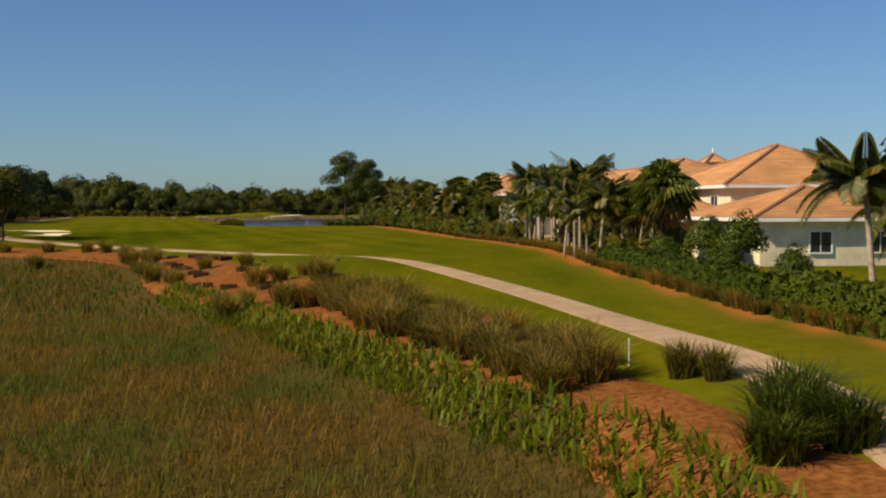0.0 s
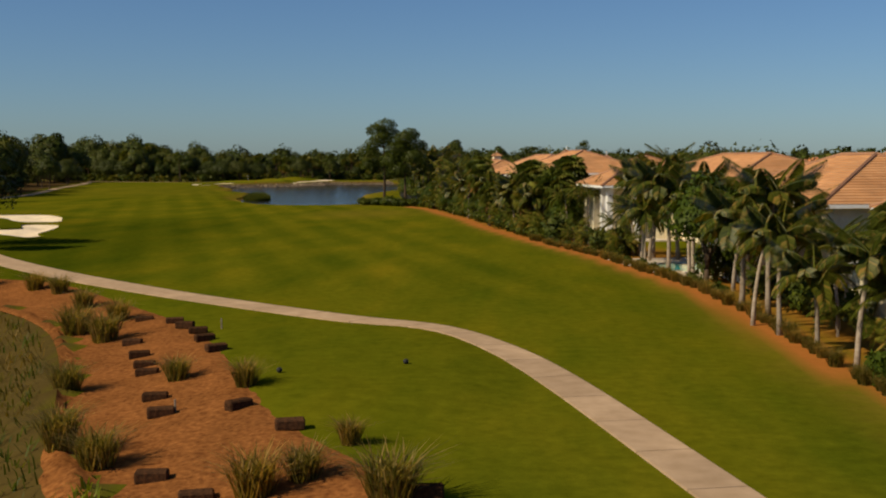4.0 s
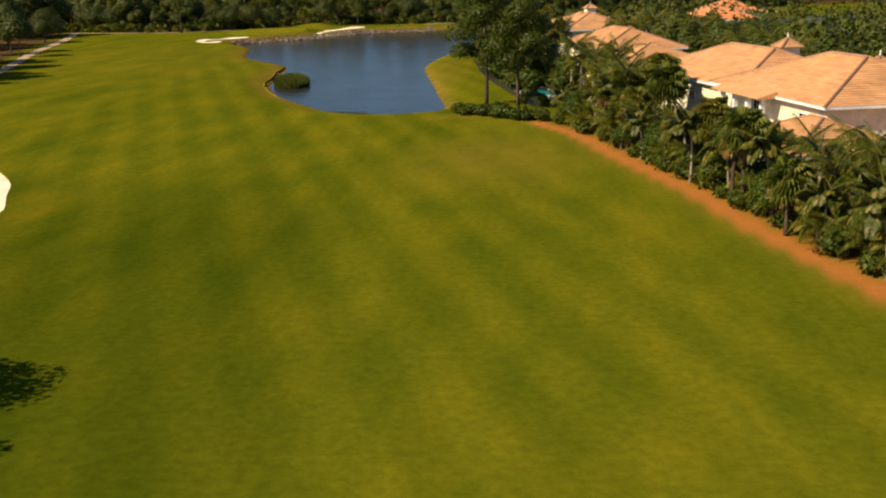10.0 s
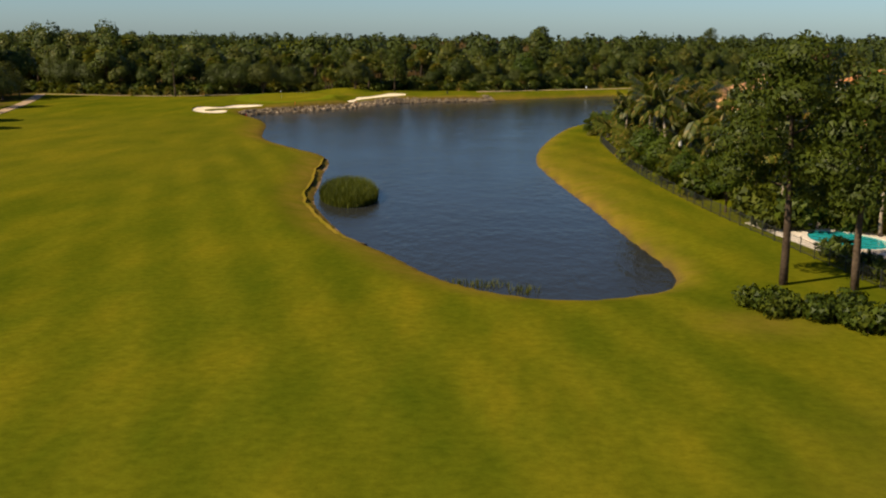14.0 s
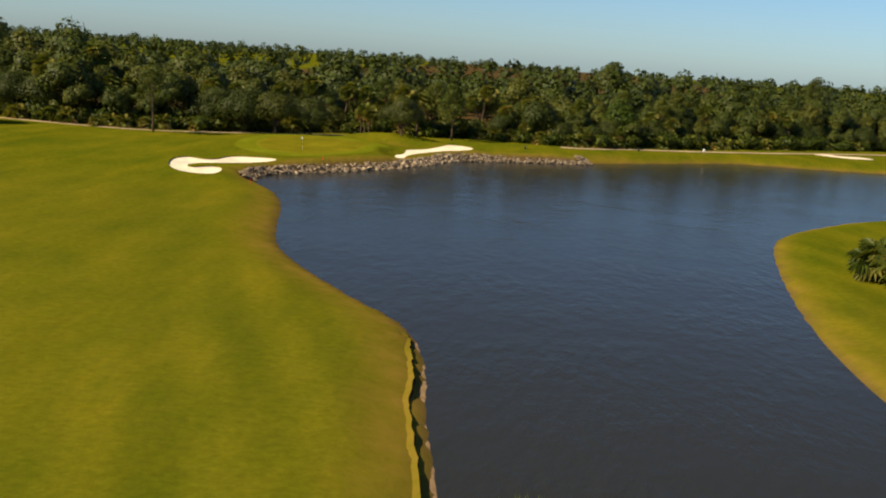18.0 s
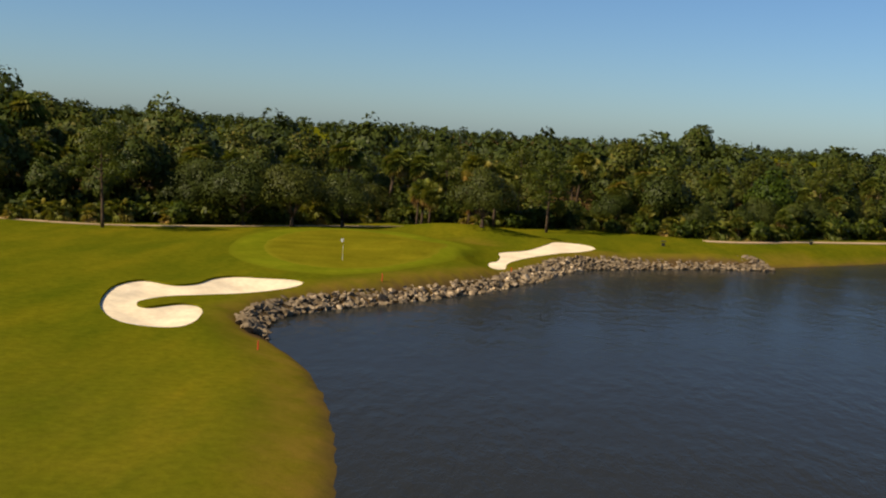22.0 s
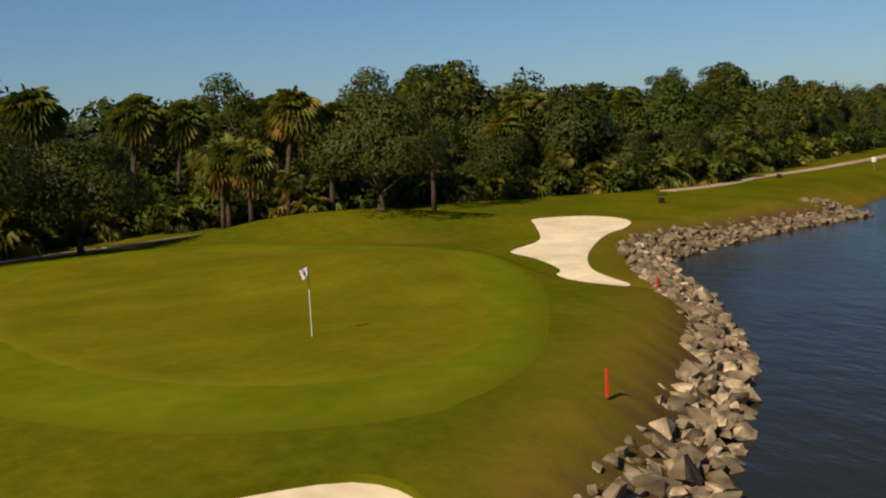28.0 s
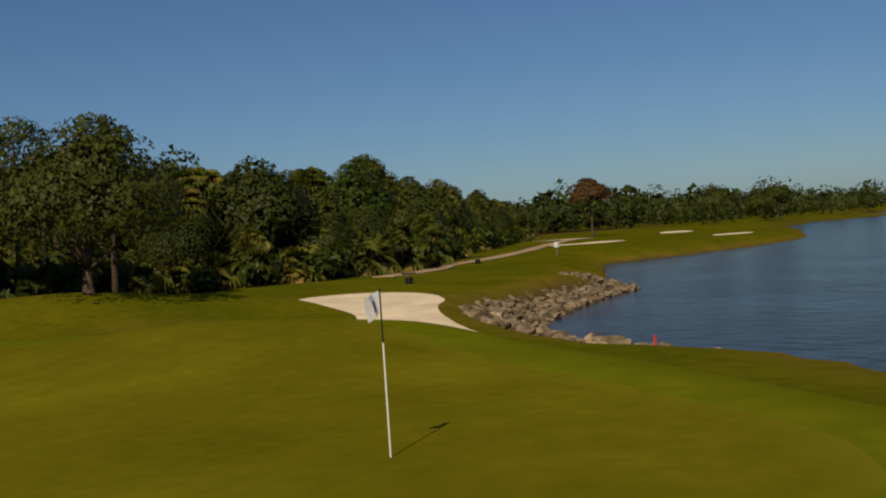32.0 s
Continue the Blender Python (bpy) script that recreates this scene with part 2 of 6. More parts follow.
WATER, n, l, b = mat("lake_water", 0.14)
b.inputs["Base Color"].default_value = (0.022, 0.0225, 0.0195, 1)
b.inputs["IOR"].default_value = 1.085
w1 = noise_node(n, l, 0.9, 4, 0.6, stretch=((0, 0, radians(25)), (1.0, 0.45, 1.0)))
w2 = noise_node(n, l, 0.12, 3, 0.5)
wmul = n.new("ShaderNodeMath")
wmul.operation = "MULTIPLY"
l.new(w1.outputs[0], wmul.inputs[0])
l.new(ramp(n, l, w2.outputs[0], [(0.3, (0.45,) * 3), (0.65, (1.0,) * 3)]).outputs[0], wmul.inputs[1])
bump(n, l, b, wmul.outputs[0], 0.75, 0.16)


def roof_mat(name, a, c, d):
    m, n, l, b = mat(name, 0.85)
    g = n.new("ShaderNodeNewGeometry")
    t = noise_node(n, l, 0.5, 4)
    col = ramp(n, l, g.outputs["Random Per Island"], [(0.0, a), (0.5, c), (1.0, d)]).outputs[0]
    col = mixc(n, l, 1.0, col, ramp(n, l, t.outputs[0], [(0.3, (0.8, 0.78, 0.76)), (0.7, (1.12, 1.1, 1.08))]).outputs[0], "MULTIPLY")
    col = mixc(n, l, 1.0, col, ramp(n, l, rnd(n), [(0.0, (0.9,) * 3), (1.0, (1.08,) * 3)]).outputs[0], "MULTIPLY")
    l.new(col, b.inputs["Base Color"])
    return m


ROOF = roof_mat("clay_tiles", (0.45, 0.215, 0.080), (0.50, 0.25, 0.098), (0.55, 0.285, 0.12))
ROOFCAP = roof_mat("clay_ridge_tiles", (0.24, 0.12, 0.06), (0.30, 0.15, 0.08), (0.36, 0.19, 0.10))
ROOFO = roof_mat("orange_tiles", (0.52, 0.17, 0.05), (0.62, 0.23, 0.075), (0.70, 0.30, 0.11))

OAK = leaf_mat("oak_leaves", (0.030, 0.040, 0.006), (0.056, 0.066, 0.010), None, 0.5, 0.16)
WOOD = leaf_mat("woodland_leaves", (0.036, 0.049, 0.007), (0.072, 0.086, 0.012), (0.11, 0.10, 0.02), 0.5, 0.16)
FOREST = leaf_mat("forest_leaves", (0.036, 0.048, 0.009), (0.068, 0.080, 0.014), None, 0.5, 0.16)
PINE = leaf_mat("pine_needles", (0.038, 0.052, 0.006), (0.080, 0.094, 0.011))
BRIGHT = leaf_mat("bright_leaves", (0.036, 0.058, 0.006), (0.080, 0.108, 0.010))
FROND = leaf_mat("palm_fronds", (0.036, 0.050, 0.006), (0.115, 0.125, 0.014), (0.24, 0.16, 0.04), 0.4)
SABAL = leaf_mat("fan_palm_leaves", (0.05, 0.068, 0.010), (0.175, 0.185, 0.03), (0.28, 0.20, 0.06), 0.4)
DEADF = leaf_mat("dead_palm_leaves", (0.14, 0.075, 0.025), (0.30, 0.17, 0.065))
SHRUB = leaf_mat("shrub_leaves", (0.024, 0.038, 0.005), (0.085, 0.105, 0.011))
HEDGE = leaf_mat("hedge_leaves", (0.032, 0.050, 0.005), (0.080, 0.106, 0.010))
TUFT = leaf_mat("cordgrass_blades", (0.07, 0.074, 0.010), (0.27, 0.195, 0.045), (0.42, 0.28, 0.09), 0.5, 0.5)
MARSH = leaf_mat("marsh_grass_blades", (0.13, 0.088, 0.009), (0.26, 0.142, 0.018), (0.32, 0.18, 0.026), 0.5, 0.45, (0.44, 0.98, 0.5))
RUSH = leaf_mat("dark_reed_blades", (0.036, 0.048, 0.006), (0.115, 0.125, 0.014), None, 0.5, 0.4)
REED = leaf_mat("green_reed_blades", (0.045, 0.075, 0.005), (0.16, 0.20, 0.012), None, 0.5, 0.45)
RUST = leaf_mat("rusty_leaves", (0.07, 0.035, 0.012), (0.17, 0.085, 0.03))
SILVER = leaf_mat("silver_fan_leaves", (0.22, 0.24, 0.22), (0.42, 0.44, 0.40))


# ---- mesh helpers ----
def mesh_of(name, verts, faces, material, smooth=False, normals=None):
    me = bpy.data.meshes.new(name)
    me.from_pydata([tuple(v) for v in np.asarray(verts, float).tolist()], [], [tuple(f) for f in (faces.tolist() if hasattr(faces, "tolist") else faces)])
    for k in material if isinstance(material, (list, tuple)) else (material,):
        me.materials.append(k)
    if smooth:
        me.polygons.foreach_set("use_smooth", [True] * len(me.polygons))
    me.update()
    if normals is not None:
        me.polygons.foreach_set("use_smooth", [True] * len(me.polygons))
        me.normals_split_custom_set_from_vertices(normals.tolist())
    return me


def part(name, bm, material, parent, label=""):
    """Links a bmesh, or a ready mesh, as one object under a thing or part."""
    if isinstance(bm, bmesh.types.BMesh):
        me = bpy.data.meshes.new(name)
        bm.to_mesh(me)
        bm.free()
        me.materials.append(material)
    else:
        me = bm
    ob = new(name, me)
    ob.parent = parent
    return tagged(ob, label)


def thing(name, place, label, category, group="", turn=0.0):
    ob = new(name)
    ob.location = place
    ob.rotation_euler[2] = turn
    ob.empty_display_size = 0.2
    return tagged(ob, label, category, group)


def box_bm(x0, y0, z0, x1, y1, z1, bevel=0.0):
    bm = bmesh.new()
    v = [bm.verts.new(p) for p in ((x0, y0, z0), (x1, y0, z0), (x1, y1, z0), (x0, y1, z0), (x0, y0, z1), (x1, y0, z1), (x1, y1, z1), (x0, y1, z1))]
    for f in ((3, 2, 1, 0), (4, 5, 6, 7), (0, 1, 5, 4), (1, 2, 6, 5), (2, 3, 7, 6), (3, 0, 4, 7)):
        bm.faces.new([v[i] for i in f])
    if bevel:
        bmesh.ops.bevel(bm, geom=bm.edges[:], offset=bevel, segments=1, affect="EDGES")
    return bm


def tube(points, radii, sides=7):
    """Vertices and quads of a tapered tube along points."""
    V, F = [], []
    P = [Vector(p) for p in points]
    for i, p in enumerate(P):
        d = (P[min(i + 1, len(P) - 1)] - P[max(i - 1, 0)]).normalized()
        a = d.orthogonal().normalized() if abs(d.z) < 0.95 else Vector((1, 0, 0))
        a = (a - d * a.dot(d)).normalized()
        c = d.cross(a)
        for k in range(sides):
            t = 2 * math.pi * k / sides
            V.append(p + (a * math.cos(t) + c * math.sin(t)) * radii[i])
    for i in range(len(P) - 1):
        for k in range(sides):
            F.append((i * sides + k, i * sides + (k + 1) % sides, (i + 1) * sides + (k + 1) % sides, (i + 1) * sides + k))
    F.append(tuple(range(sides))[::-1])
    F.append(tuple(range((len(P) - 1) * sides, len(P) * sides)))
    return V, F


def joined(pieces):
    V, F = [], []
    for v, f in pieces:
        o = len(V)
        V += list(v)
        F += [tuple(i + o for i in q) for q in f]
    return V, F


def leaves(rng, centres, normals, size, aspect=0.6, spread=0.55):
    """Small tilted leaf sprays, three corners each, at centres facing about normals."""
    k = len(centres)
    nrm = normals + rng.normal(0, spread, (k, 3))
    nrm /= np.linalg.norm(nrm, axis=1, keepdims=True) + 1e-9
    a = np.cross(nrm, rng.normal(0, 1, (k, 3)))
    a /= np.linalg.norm(a, axis=1, keepdims=True) + 1e-9
    c = np.cross(nrm, a)
    s = (size * rng.uniform(0.6, 1.35, k))[:, None]
    fold = nrm * s * 0.2
    V = np.stack([centres - a * s - fold, centres + a * s * 0.7 - c * s * aspect, centres + a * s * 0.7 + c * s * aspect + fold], 1).reshape(-1, 3)
    F = np.arange(3 * k).reshape(-1, 3)
    soft = normals * 0.75 + nrm * 0.45 + np.array([0, 0, 0.15])
    soft /= np.linalg.norm(soft, axis=1, keepdims=True) + 1e-9
    return V, F, np.repeat(soft, 3, axis=0)


def blob_points(rng, k, centre, radii, shell=0.35, low=-0.5):
    d = rng.normal(0, 1, (k * 2, 3))
    d /= np.linalg.norm(d, axis=1, keepdims=True)
    d = d[d[:, 2] > low][:k]
    r = 1 - shell * rng.random(len(d)) ** 1.5
    return np.array(centre) + d * r[:, None] * np.array(radii), d


# ---- plan ----
def smooth_loop(ctrl, per=5, closed=True):
    """Points of a Catmull-Rom curve through the control points."""
    c = np.array(ctrl, float)
    k = len(c)
    out = []
    for i in range(k if closed else k - 1):
        p = [c[(i + j - 1) % k] if closed else c[min(max(i + j - 1, 0), k - 1)] for j in range(4)]
        for s in np.arange(per) / per:
            out.append(0.5 * (2 * p[1] + (p[2] - p[0]) * s + (2 * p[0] - 5 * p[1] + 4 * p[2] - p[3]) * s * s + (3 * p[1] - p[0] - 3 * p[2] + p[3]) * s ** 3))
    if not closed:
        out.append(c[-1])
    return np.array(out)


def seg_dist(x, y, line, closed=True):
    """Distance to a polyline, and whether inside it."""
    d2 = np.full(x.shape, 1e18)
    inside = np.zeros(x.shape, bool)
    k = len(line)
    for i in range(k if closed else k - 1):
        (ax, ay), (bx, by) = line[i], line[(i + 1) % k]
        ex, ey = bx - ax, by - ay
        t = np.clip(((x - ax) * ex + (y - ay) * ey) / (ex * ex + ey * ey + 1e-12), 0, 1)
        d2 = np.minimum(d2, (x - ax - t * ex) ** 2 + (y - ay - t * ey) ** 2)
        if closed:
            inside ^= ((ay > y) != (by > y)) & (x < ex * (y - ay) / (ey + 1e-12) + ax)
    return np.sqrt(d2), inside


def sm(t):
    t = np.clip(t, 0, 1)
    return t * t * (3 - 2 * t)


WATER_Z = -1.0
SHORE_WEST = [(-104.2, 406), (-104, 402.3), (-98.1, 390.9), (-94.8, 380), (-92.3, 367), (-89.8, 356), (-86, 347), (-79.3, 335.6), (-75, 329), (-72.6, 321), (-71.6, 312), (-70.4, 303),
              (-68.5, 288), (-66.5, 280), (-64, 272.6), (-61.5, 266), (-57.2, 258.8), (-52, 249.5), (-47, 245), (-42.4, 244.2), (-37.5, 247.2)]
SHORE_EAST = [(-35.9, 251.5), (-36.2, 257.5), (-37.8, 268), (-39.7, 283), (-42.6, 303), (-44.6, 320), (-44.7, 330), (-44.1, 341.5), (-42.3, 357), (-39.2, 376), (-35.4, 388), (-28, 399), (-20, 408), (0, 424), (40, 447), (100, 484), (180, 526), (260, 566), (340, 606)]
SHORE_NORTH = [(370, 640), (300, 628), (200, 582), (152, 574), (104, 548), (65, 524), (40, 509), (24, 503), (7, 499.4), (-11, 497), (-20, 497), (-30, 489.5), (-41, 480), (-49, 473.5), (-54, 469), (-55.4, 467), (-62, 464.2), (-66, 461.8), (-73, 458), (-77.6, 454.8),
               (-80.6, 449.8), (-82.9, 443.8), (-84.3, 440), (-86.9, 434.3), (-89, 430.6), (-91.5, 426.7), (-93.9, 423.5), (-97, 419.3), (-99.2, 416.6), (-102, 413), (-103.7, 409.5)]
POND = smooth_loop(SHORE_WEST + SHORE_EAST + SHORE_NORTH, 4)
FRONT_BUNKER = smooth_loop([(-114.8, 400), (-116.6, 405), (-117.6, 410.4), (-116.6, 413.6), (-113.6, 412.4), (-112.2, 414), (-111.8, 417.2), (-110.3, 418.7), (-107.9, 418.8), (-104.9, 418.7), (-104.0, 417.0), (-104.8, 414.3), (-107, 410.9),
                            (-109.7, 408.6), (-112.4, 406.4), (-113.4, 403.4), (-112.2, 402), (-110.7, 404.2), (-109, 404), (-107.8, 400.5), (-107.6, 396.4), (-109.2, 395.1), (-112, 396)], 4)
FAR_BUNKER = smooth_loop([(-81.5, 465.4), (-78.6, 465.3), (-77, 463.6), (-76.8, 461), (-78.6, 457.9), (-80.9, 455.8), (-83.1, 452.9), (-85.6, 448.8), (-87, 445.4), (-87.3, 443), (-87.4, 440.8), (-88.4, 440.4), (-89.1, 442), (-89.2, 444.6), (-88.4, 446), (-88.1, 449.5), (-88.3, 452.6), (-85.7, 455.2), (-84.4, 457.6), (-82.6, 462.6)], 3)
LEFT_BUNKER_A = smooth_loop([(-112, 200), (-102, 203), (-93, 200), (-85, 198.5), (-77, 200), (-71, 193), (-67.5, 185), (-65, 178.5), (-67.5, 175.8), (-72, 179.5), (-77, 187), (-85, 190), (-95, 190.5), (-106, 194)], 4)
LEFT_BUNKER_B = smooth_loop([(-67, 172), (-63, 172.5), (-59.6, 165.6), (-57.4, 158), (-56, 152), (-53.8, 148.6), (-54.5, 146), (-58, 149), (-62, 152.5), (-66, 156), (-68, 160), (-63.5, 163), (-65.5, 168)], 4)
BUNKERS = [FRONT_BUNKER, FAR_BUNKER, LEFT_BUNKER_A, LEFT_BUNKER_B]
GREEN_LOOP = smooth_loop([(-113.5, 441), (-114, 452), (-111, 461), (-105, 463), (-98, 457), (-93.6, 449), (-94.2, 440), (-97.6, 429.5), (-100, 426), (-103.5, 424.6), (-107.5, 426.5), (-111, 432)], 5)
COLLAR_LOOP = smooth_loop([(-116.5, 440), (-117.3, 453), (-113.5, 464), (-105, 466.5), (-95.5, 460), (-90.6, 450.6), (-92.4, 438.8), (-96.2, 429), (-99.2, 424), (-103.4, 421.3), (-109, 423.4), (-113.8, 430)], 5)
TEE_LOOP = smooth_loop([(-15.4, 84.4), (-11.3, 86.2), (-7.3, 84), (-5, 77), (-5.2, 71.6), (-7, 69.6), (-9.2, 69.8), (-12, 74), (-14.6, 79)], 5)
PATH_LINE = smooth_loop([(10.6, 8), (10.2, 16), (10.2, 21.5), (10.1, 25), (9.2, 31), (7.0, 40), (4.8, 50), (1.8, 62.5), (-1.4, 75), (-3.9, 82), (-7, 87.2), (-11.8, 90.2), (-18.4, 95.2), (-26.4, 101.8), (-38.2, 113), (-50, 127), (-64, 148), (-84, 178), (-103, 215), (-118, 262), (-127, 305), (-147, 370), (-160, 420), (-172, 456)], 6, False)
BACK_PATH = smooth_loop([(-172, 456), (-140, 453.5), (-125, 461.5), (-112, 472), (-101, 478.5), (-90, 482.5), (-78, 486), (-67, 486), (-56, 487.7), (-50.4, 491), (-44, 496.6), (-31.5, 504), (-20, 512), (-8, 520.5), (3, 529), (40, 556)], 6, False)
MARSH_LOOP = smooth_loop([(7.5, 14), (6.6, 23.6), (5.2, 26.2), (3.5, 29), (1.6, 34), (-1, 38.4), (-4.9, 46), (-10.2, 55.8), (-15.4, 64.5), (-19, 72), (-23, 82), (-27.6, 90.5), (-34, 98), (-44, 106), (-70, 118), (-110, 90), (-110, 30), (-60, -20), (-20, -20), (6, -10)], 4)
MULCH_LOOP = smooth_loop([(12, 8), (9.6, 22), (8, 27.2), (6.6, 30.5), (5.6, 34), (3.4, 42), (-0.8, 49.5), (-3, 55), (-5.5, 61), (-9.7, 67.2), (-13, 74), (-16, 81), (-19.5, 88), (-25, 95.6), (-34, 106), (-42, 110.5), (-60, 124), (-72, 122), (-44, 105), (-34, 97), (-27.6, 89.5), (-23, 81), (-18.6, 70.5), (-16, 63.5), (-12.6, 57.4), (-7.4, 48.6), (-4.6, 44.4), (-1.8, 39.9), (0.6, 34.6), (2.9, 29.6), (4.7, 25.6), (6, 12)], 4)
HEDGE_LINE = smooth_loop([(16, 8), (13.6, 33), (12.1, 40), (11.5, 45), (10.6, 56), (9.7, 68), (9.2, 77), (8.7, 95), (7.6, 107.7), (5.8, 116.5), (3.3, 129), (-0.5, 142), (-5.7, 162), (-8.6, 174), (-10.8, 186), (-13, 194.5), (-15.6, 204.5), (-18.8, 219), (-23, 229)], 5, False)


EDGE = smooth_loop([(-215, 505), (-188, 472), (-168, 461), (-150, 456), (-132, 463), (-121, 470), (-112, 480), (-102, 486), (-90, 490), (-78, 493), (-66, 493), (-54, 494), (-43, 502.5), (-30, 515), (-12, 531), (20, 556), (60, 590), (100, 622)], 6, False)


def height(x, y):
    x, y = np.asarray(x, float), np.asarray(y, float)
    h = 0.12 * np.sin(x * 0.045 + 1.0) * np.sin(y * 0.037) + 0.35 * sm((y - 380) / 50)
    d, ins = seg_dist(x, y, GREEN_LOOP)
    h = h + 0.55 * np.where(ins, 1.0, sm(1 - d / 11)) * sm((y - 395) / 30)
    h = h + 0.06 * np.where(ins, sm(d / 3), 0) * np.sin(x * 0.35) * np.sin(y * 0.28 + 1)
    h = h + 1.7 * sm(1 - np.hypot((x + 92) / 14, (y - 469) / 9)) + 0.6 * sm(1 - np.hypot((x + 99) / 8, (y - 473) / 8))
    h = h + 0.85 * sm(1 - np.hypot((x + 97.5) / 8.5, (y - 446) / 9.5))
    h = h + 0.4 * sm(1 - np.hypot((x + 83) / 6, (y - 466) / 5)) - 0.64 * sm(1.25 - np.hypot((x + 82.5) / 8, (y - 443) / 15))
    h = h + 0.2 * sm(1 - np.hypot((x + 92) / 4.5, (y - 443) / 5))
    # the sloping floor of the bunker beside the rocks
    near = (x > -96) & (x < -70) & (y > 432) & (y < 474)
    if near.any():
        d, ins = seg_dist(x[near], y[near], FAR_BUNKER)
        w = np.where(ins, 1.0, sm(1 - d / 3.5))
        h[near] = h[near] * (1 - w) + w * np.clip(-0.05 + (y[near] - 441) * 0.036, -0.1, 0.85)
    # raised faces round the bunkers
    for loop in BUNKERS:
        near = (x > loop[:, 0].min() - 6) & (x < loop[:, 0].max() + 6) & (y > loop[:, 1].min() - 6) & (y < loop[:, 1].max() + 6)
        if near.any():
            d, ins = seg_dist(x[near], y[near], loop)
            h[near] += (0.05 if loop is FAR_BUNKER else 0.12) * np.where(ins, 1, sm(1 - d / 4.5))
    d, ins = seg_dist(x, y, TEE_LOOP)
    h = h + 0.25 * np.where(ins, 1, sm(1 - d / 2.5))
    d, ins = seg_dist(x, y, MARSH_LOOP)
    h = np.where(ins, -0.2 - 1.1 * sm(d / 4 + 0.2), h - 0.75 * sm(1 - d / 7))
    d, ins = seg_dist(x, y, POND)
    rocky = sm((y - 398) / 4) * sm((471 - y) / 4) * sm((-52 - x) / 4)
    wide = 5.5 * (1 - rocky) + 2.6 * rocky
    lip = 0.30 * sm((d - 0.25) / 0.5) * (1 - rocky)
    bank = WATER_Z + lip + (h - WATER_Z - lip) * np.where(rocky > 0.5, np.clip(d / wide, 0, 1), sm(d / wide) ** 0.8)
    return np.where(ins, WATER_Z - np.minimum(1.6, 0.12 + 0.35 * d), np.minimum(h, bank))


def spot(x, y):
    return float(height(np.array([x]), np.array([y]))[0])


# ---- the ground, one sheet to the horizon ----
def far_axis(a, b, step, reach):
    mid_ = list(np.arange(a, b + 0.01, step))
    out, s = [], step
    p = b
    while p < reach:
        s *= 1.35
        p += s
        out.append(p)
    low_, s, p = [], step, a
    while p > -reach:
        s *= 1.35
        p -= s
        low_.append(p)
    return np.array(low_[::-1] + mid_ + out)


from mathutils import geometry


def filled(loop, step, holes=(), extra=None):
    """Triangles of the area inside a loop, with inner points on a grid and the holes' edges kept."""
    loop = np.asarray(loop)
    gx, gy = np.meshgrid(np.arange(loop[:, 0].min() + step / 2, loop[:, 0].max(), step), np.arange(loop[:, 1].min() + step / 2, loop[:, 1].max(), step))
    gx, gy = gx.ravel() + 0.013, gy.ravel() + 0.007
    d, ins = seg_dist(gx, gy, loop)
    ok = ins & (d > step * 0.35)
    for hole in holes:
        d, ins = seg_dist(gx, gy, hole)
        ok &= ~ins & (d > step * 0.35)
    pts = [Vector(p) for p in loop]
    edges = [(i, (i + 1) % len(loop)) for i in range(len(loop))]
    for hole in holes:
        o = len(pts)
        pts += [Vector(p) for p in hole]
        edges += [(o + i, o + (i + 1) % len(hole)) for i in range(len(hole))]
    pts += [Vector((a, c)) for a, c in zip(gx[ok], gy[ok])]
    v, e, f, *_ = geometry.delaunay_2d_cdt(pts, edges, [], 1, 1e-4)
    v = np.array([tuple(p) for p in v])
    c = np.array([v[list(t)].mean(0) for t in f])
    keep = np.ones(len(f), bool)
    for hole in holes:
        keep &= ~seg_dist(c[:, 0], c[:, 1], hole)[1]
    f = [t for t, k in zip(f, keep) if k]
    return v, f


def overlay(name, loop, step, lift, material, label, smooth=True):
    v, f = filled(loop, step)
    z = height(v[:, 0], v[:, 1]) + lift - (lift + 0.012) * (1 - sm(seg_dist(v[:, 0], v[:, 1], loop)[0] / 0.7))
    ob = new(name, mesh_of(name, np.column_stack([v, z]), f, material, smooth))
    inset = ob.data.attributes.new("inset", "FLOAT", "POINT")
    inset.data.foreach_set("value", np.clip(seg_dist(v[:, 0], v[:, 1], loop)[0] / 2.0, 0, 1).astype(np.float32))
    return tagged(ob, label, name.replace("_", " "), kind="structure")


GX = np.concatenate([far_axis(-150, 30, 1.0, 3000)])
GY = far_axis(-10, 520, 1.0, 3000)
X, Y = np.meshgrid(GX, GY, indexing="ij")
Z = height(X.ravel(), Y.ravel())
ids = np.arange(X.size).reshape(X.shape)
quads = np.stack([ids[:-1, :-1], ids[1:, :-1], ids[1:, 1:], ids[:-1, 1:]], -1).reshape(-1, 4)
PATCHES = [((-124, -68), (388, 474), [FRONT_BUNKER, FAR_BUNKER]), ((-108, -48), (140, 244), [LEFT_BUNKER_A, LEFT_BUNKER_B])]
cx, cy = X.ravel()[quads].mean(1), Y.ravel()[quads].mean(1)
hole_mask = np.zeros(len(quads), bool)
for (x0, x1), (y0, y1), _ in PATCHES:
    hole_mask |= (cx > x0) & (cx < x1) & (cy > y0) & (cy < y1)
ground_v = [np.column_stack([X.ravel(), Y.ravel(), Z])]
ground_f = quads[~hole_mask].tolist()
index = {(round(a, 3), round(c, 3)): i for i, (a, c) in enumerate(zip(X.ravel(), Y.ravel()))}
count = X.size
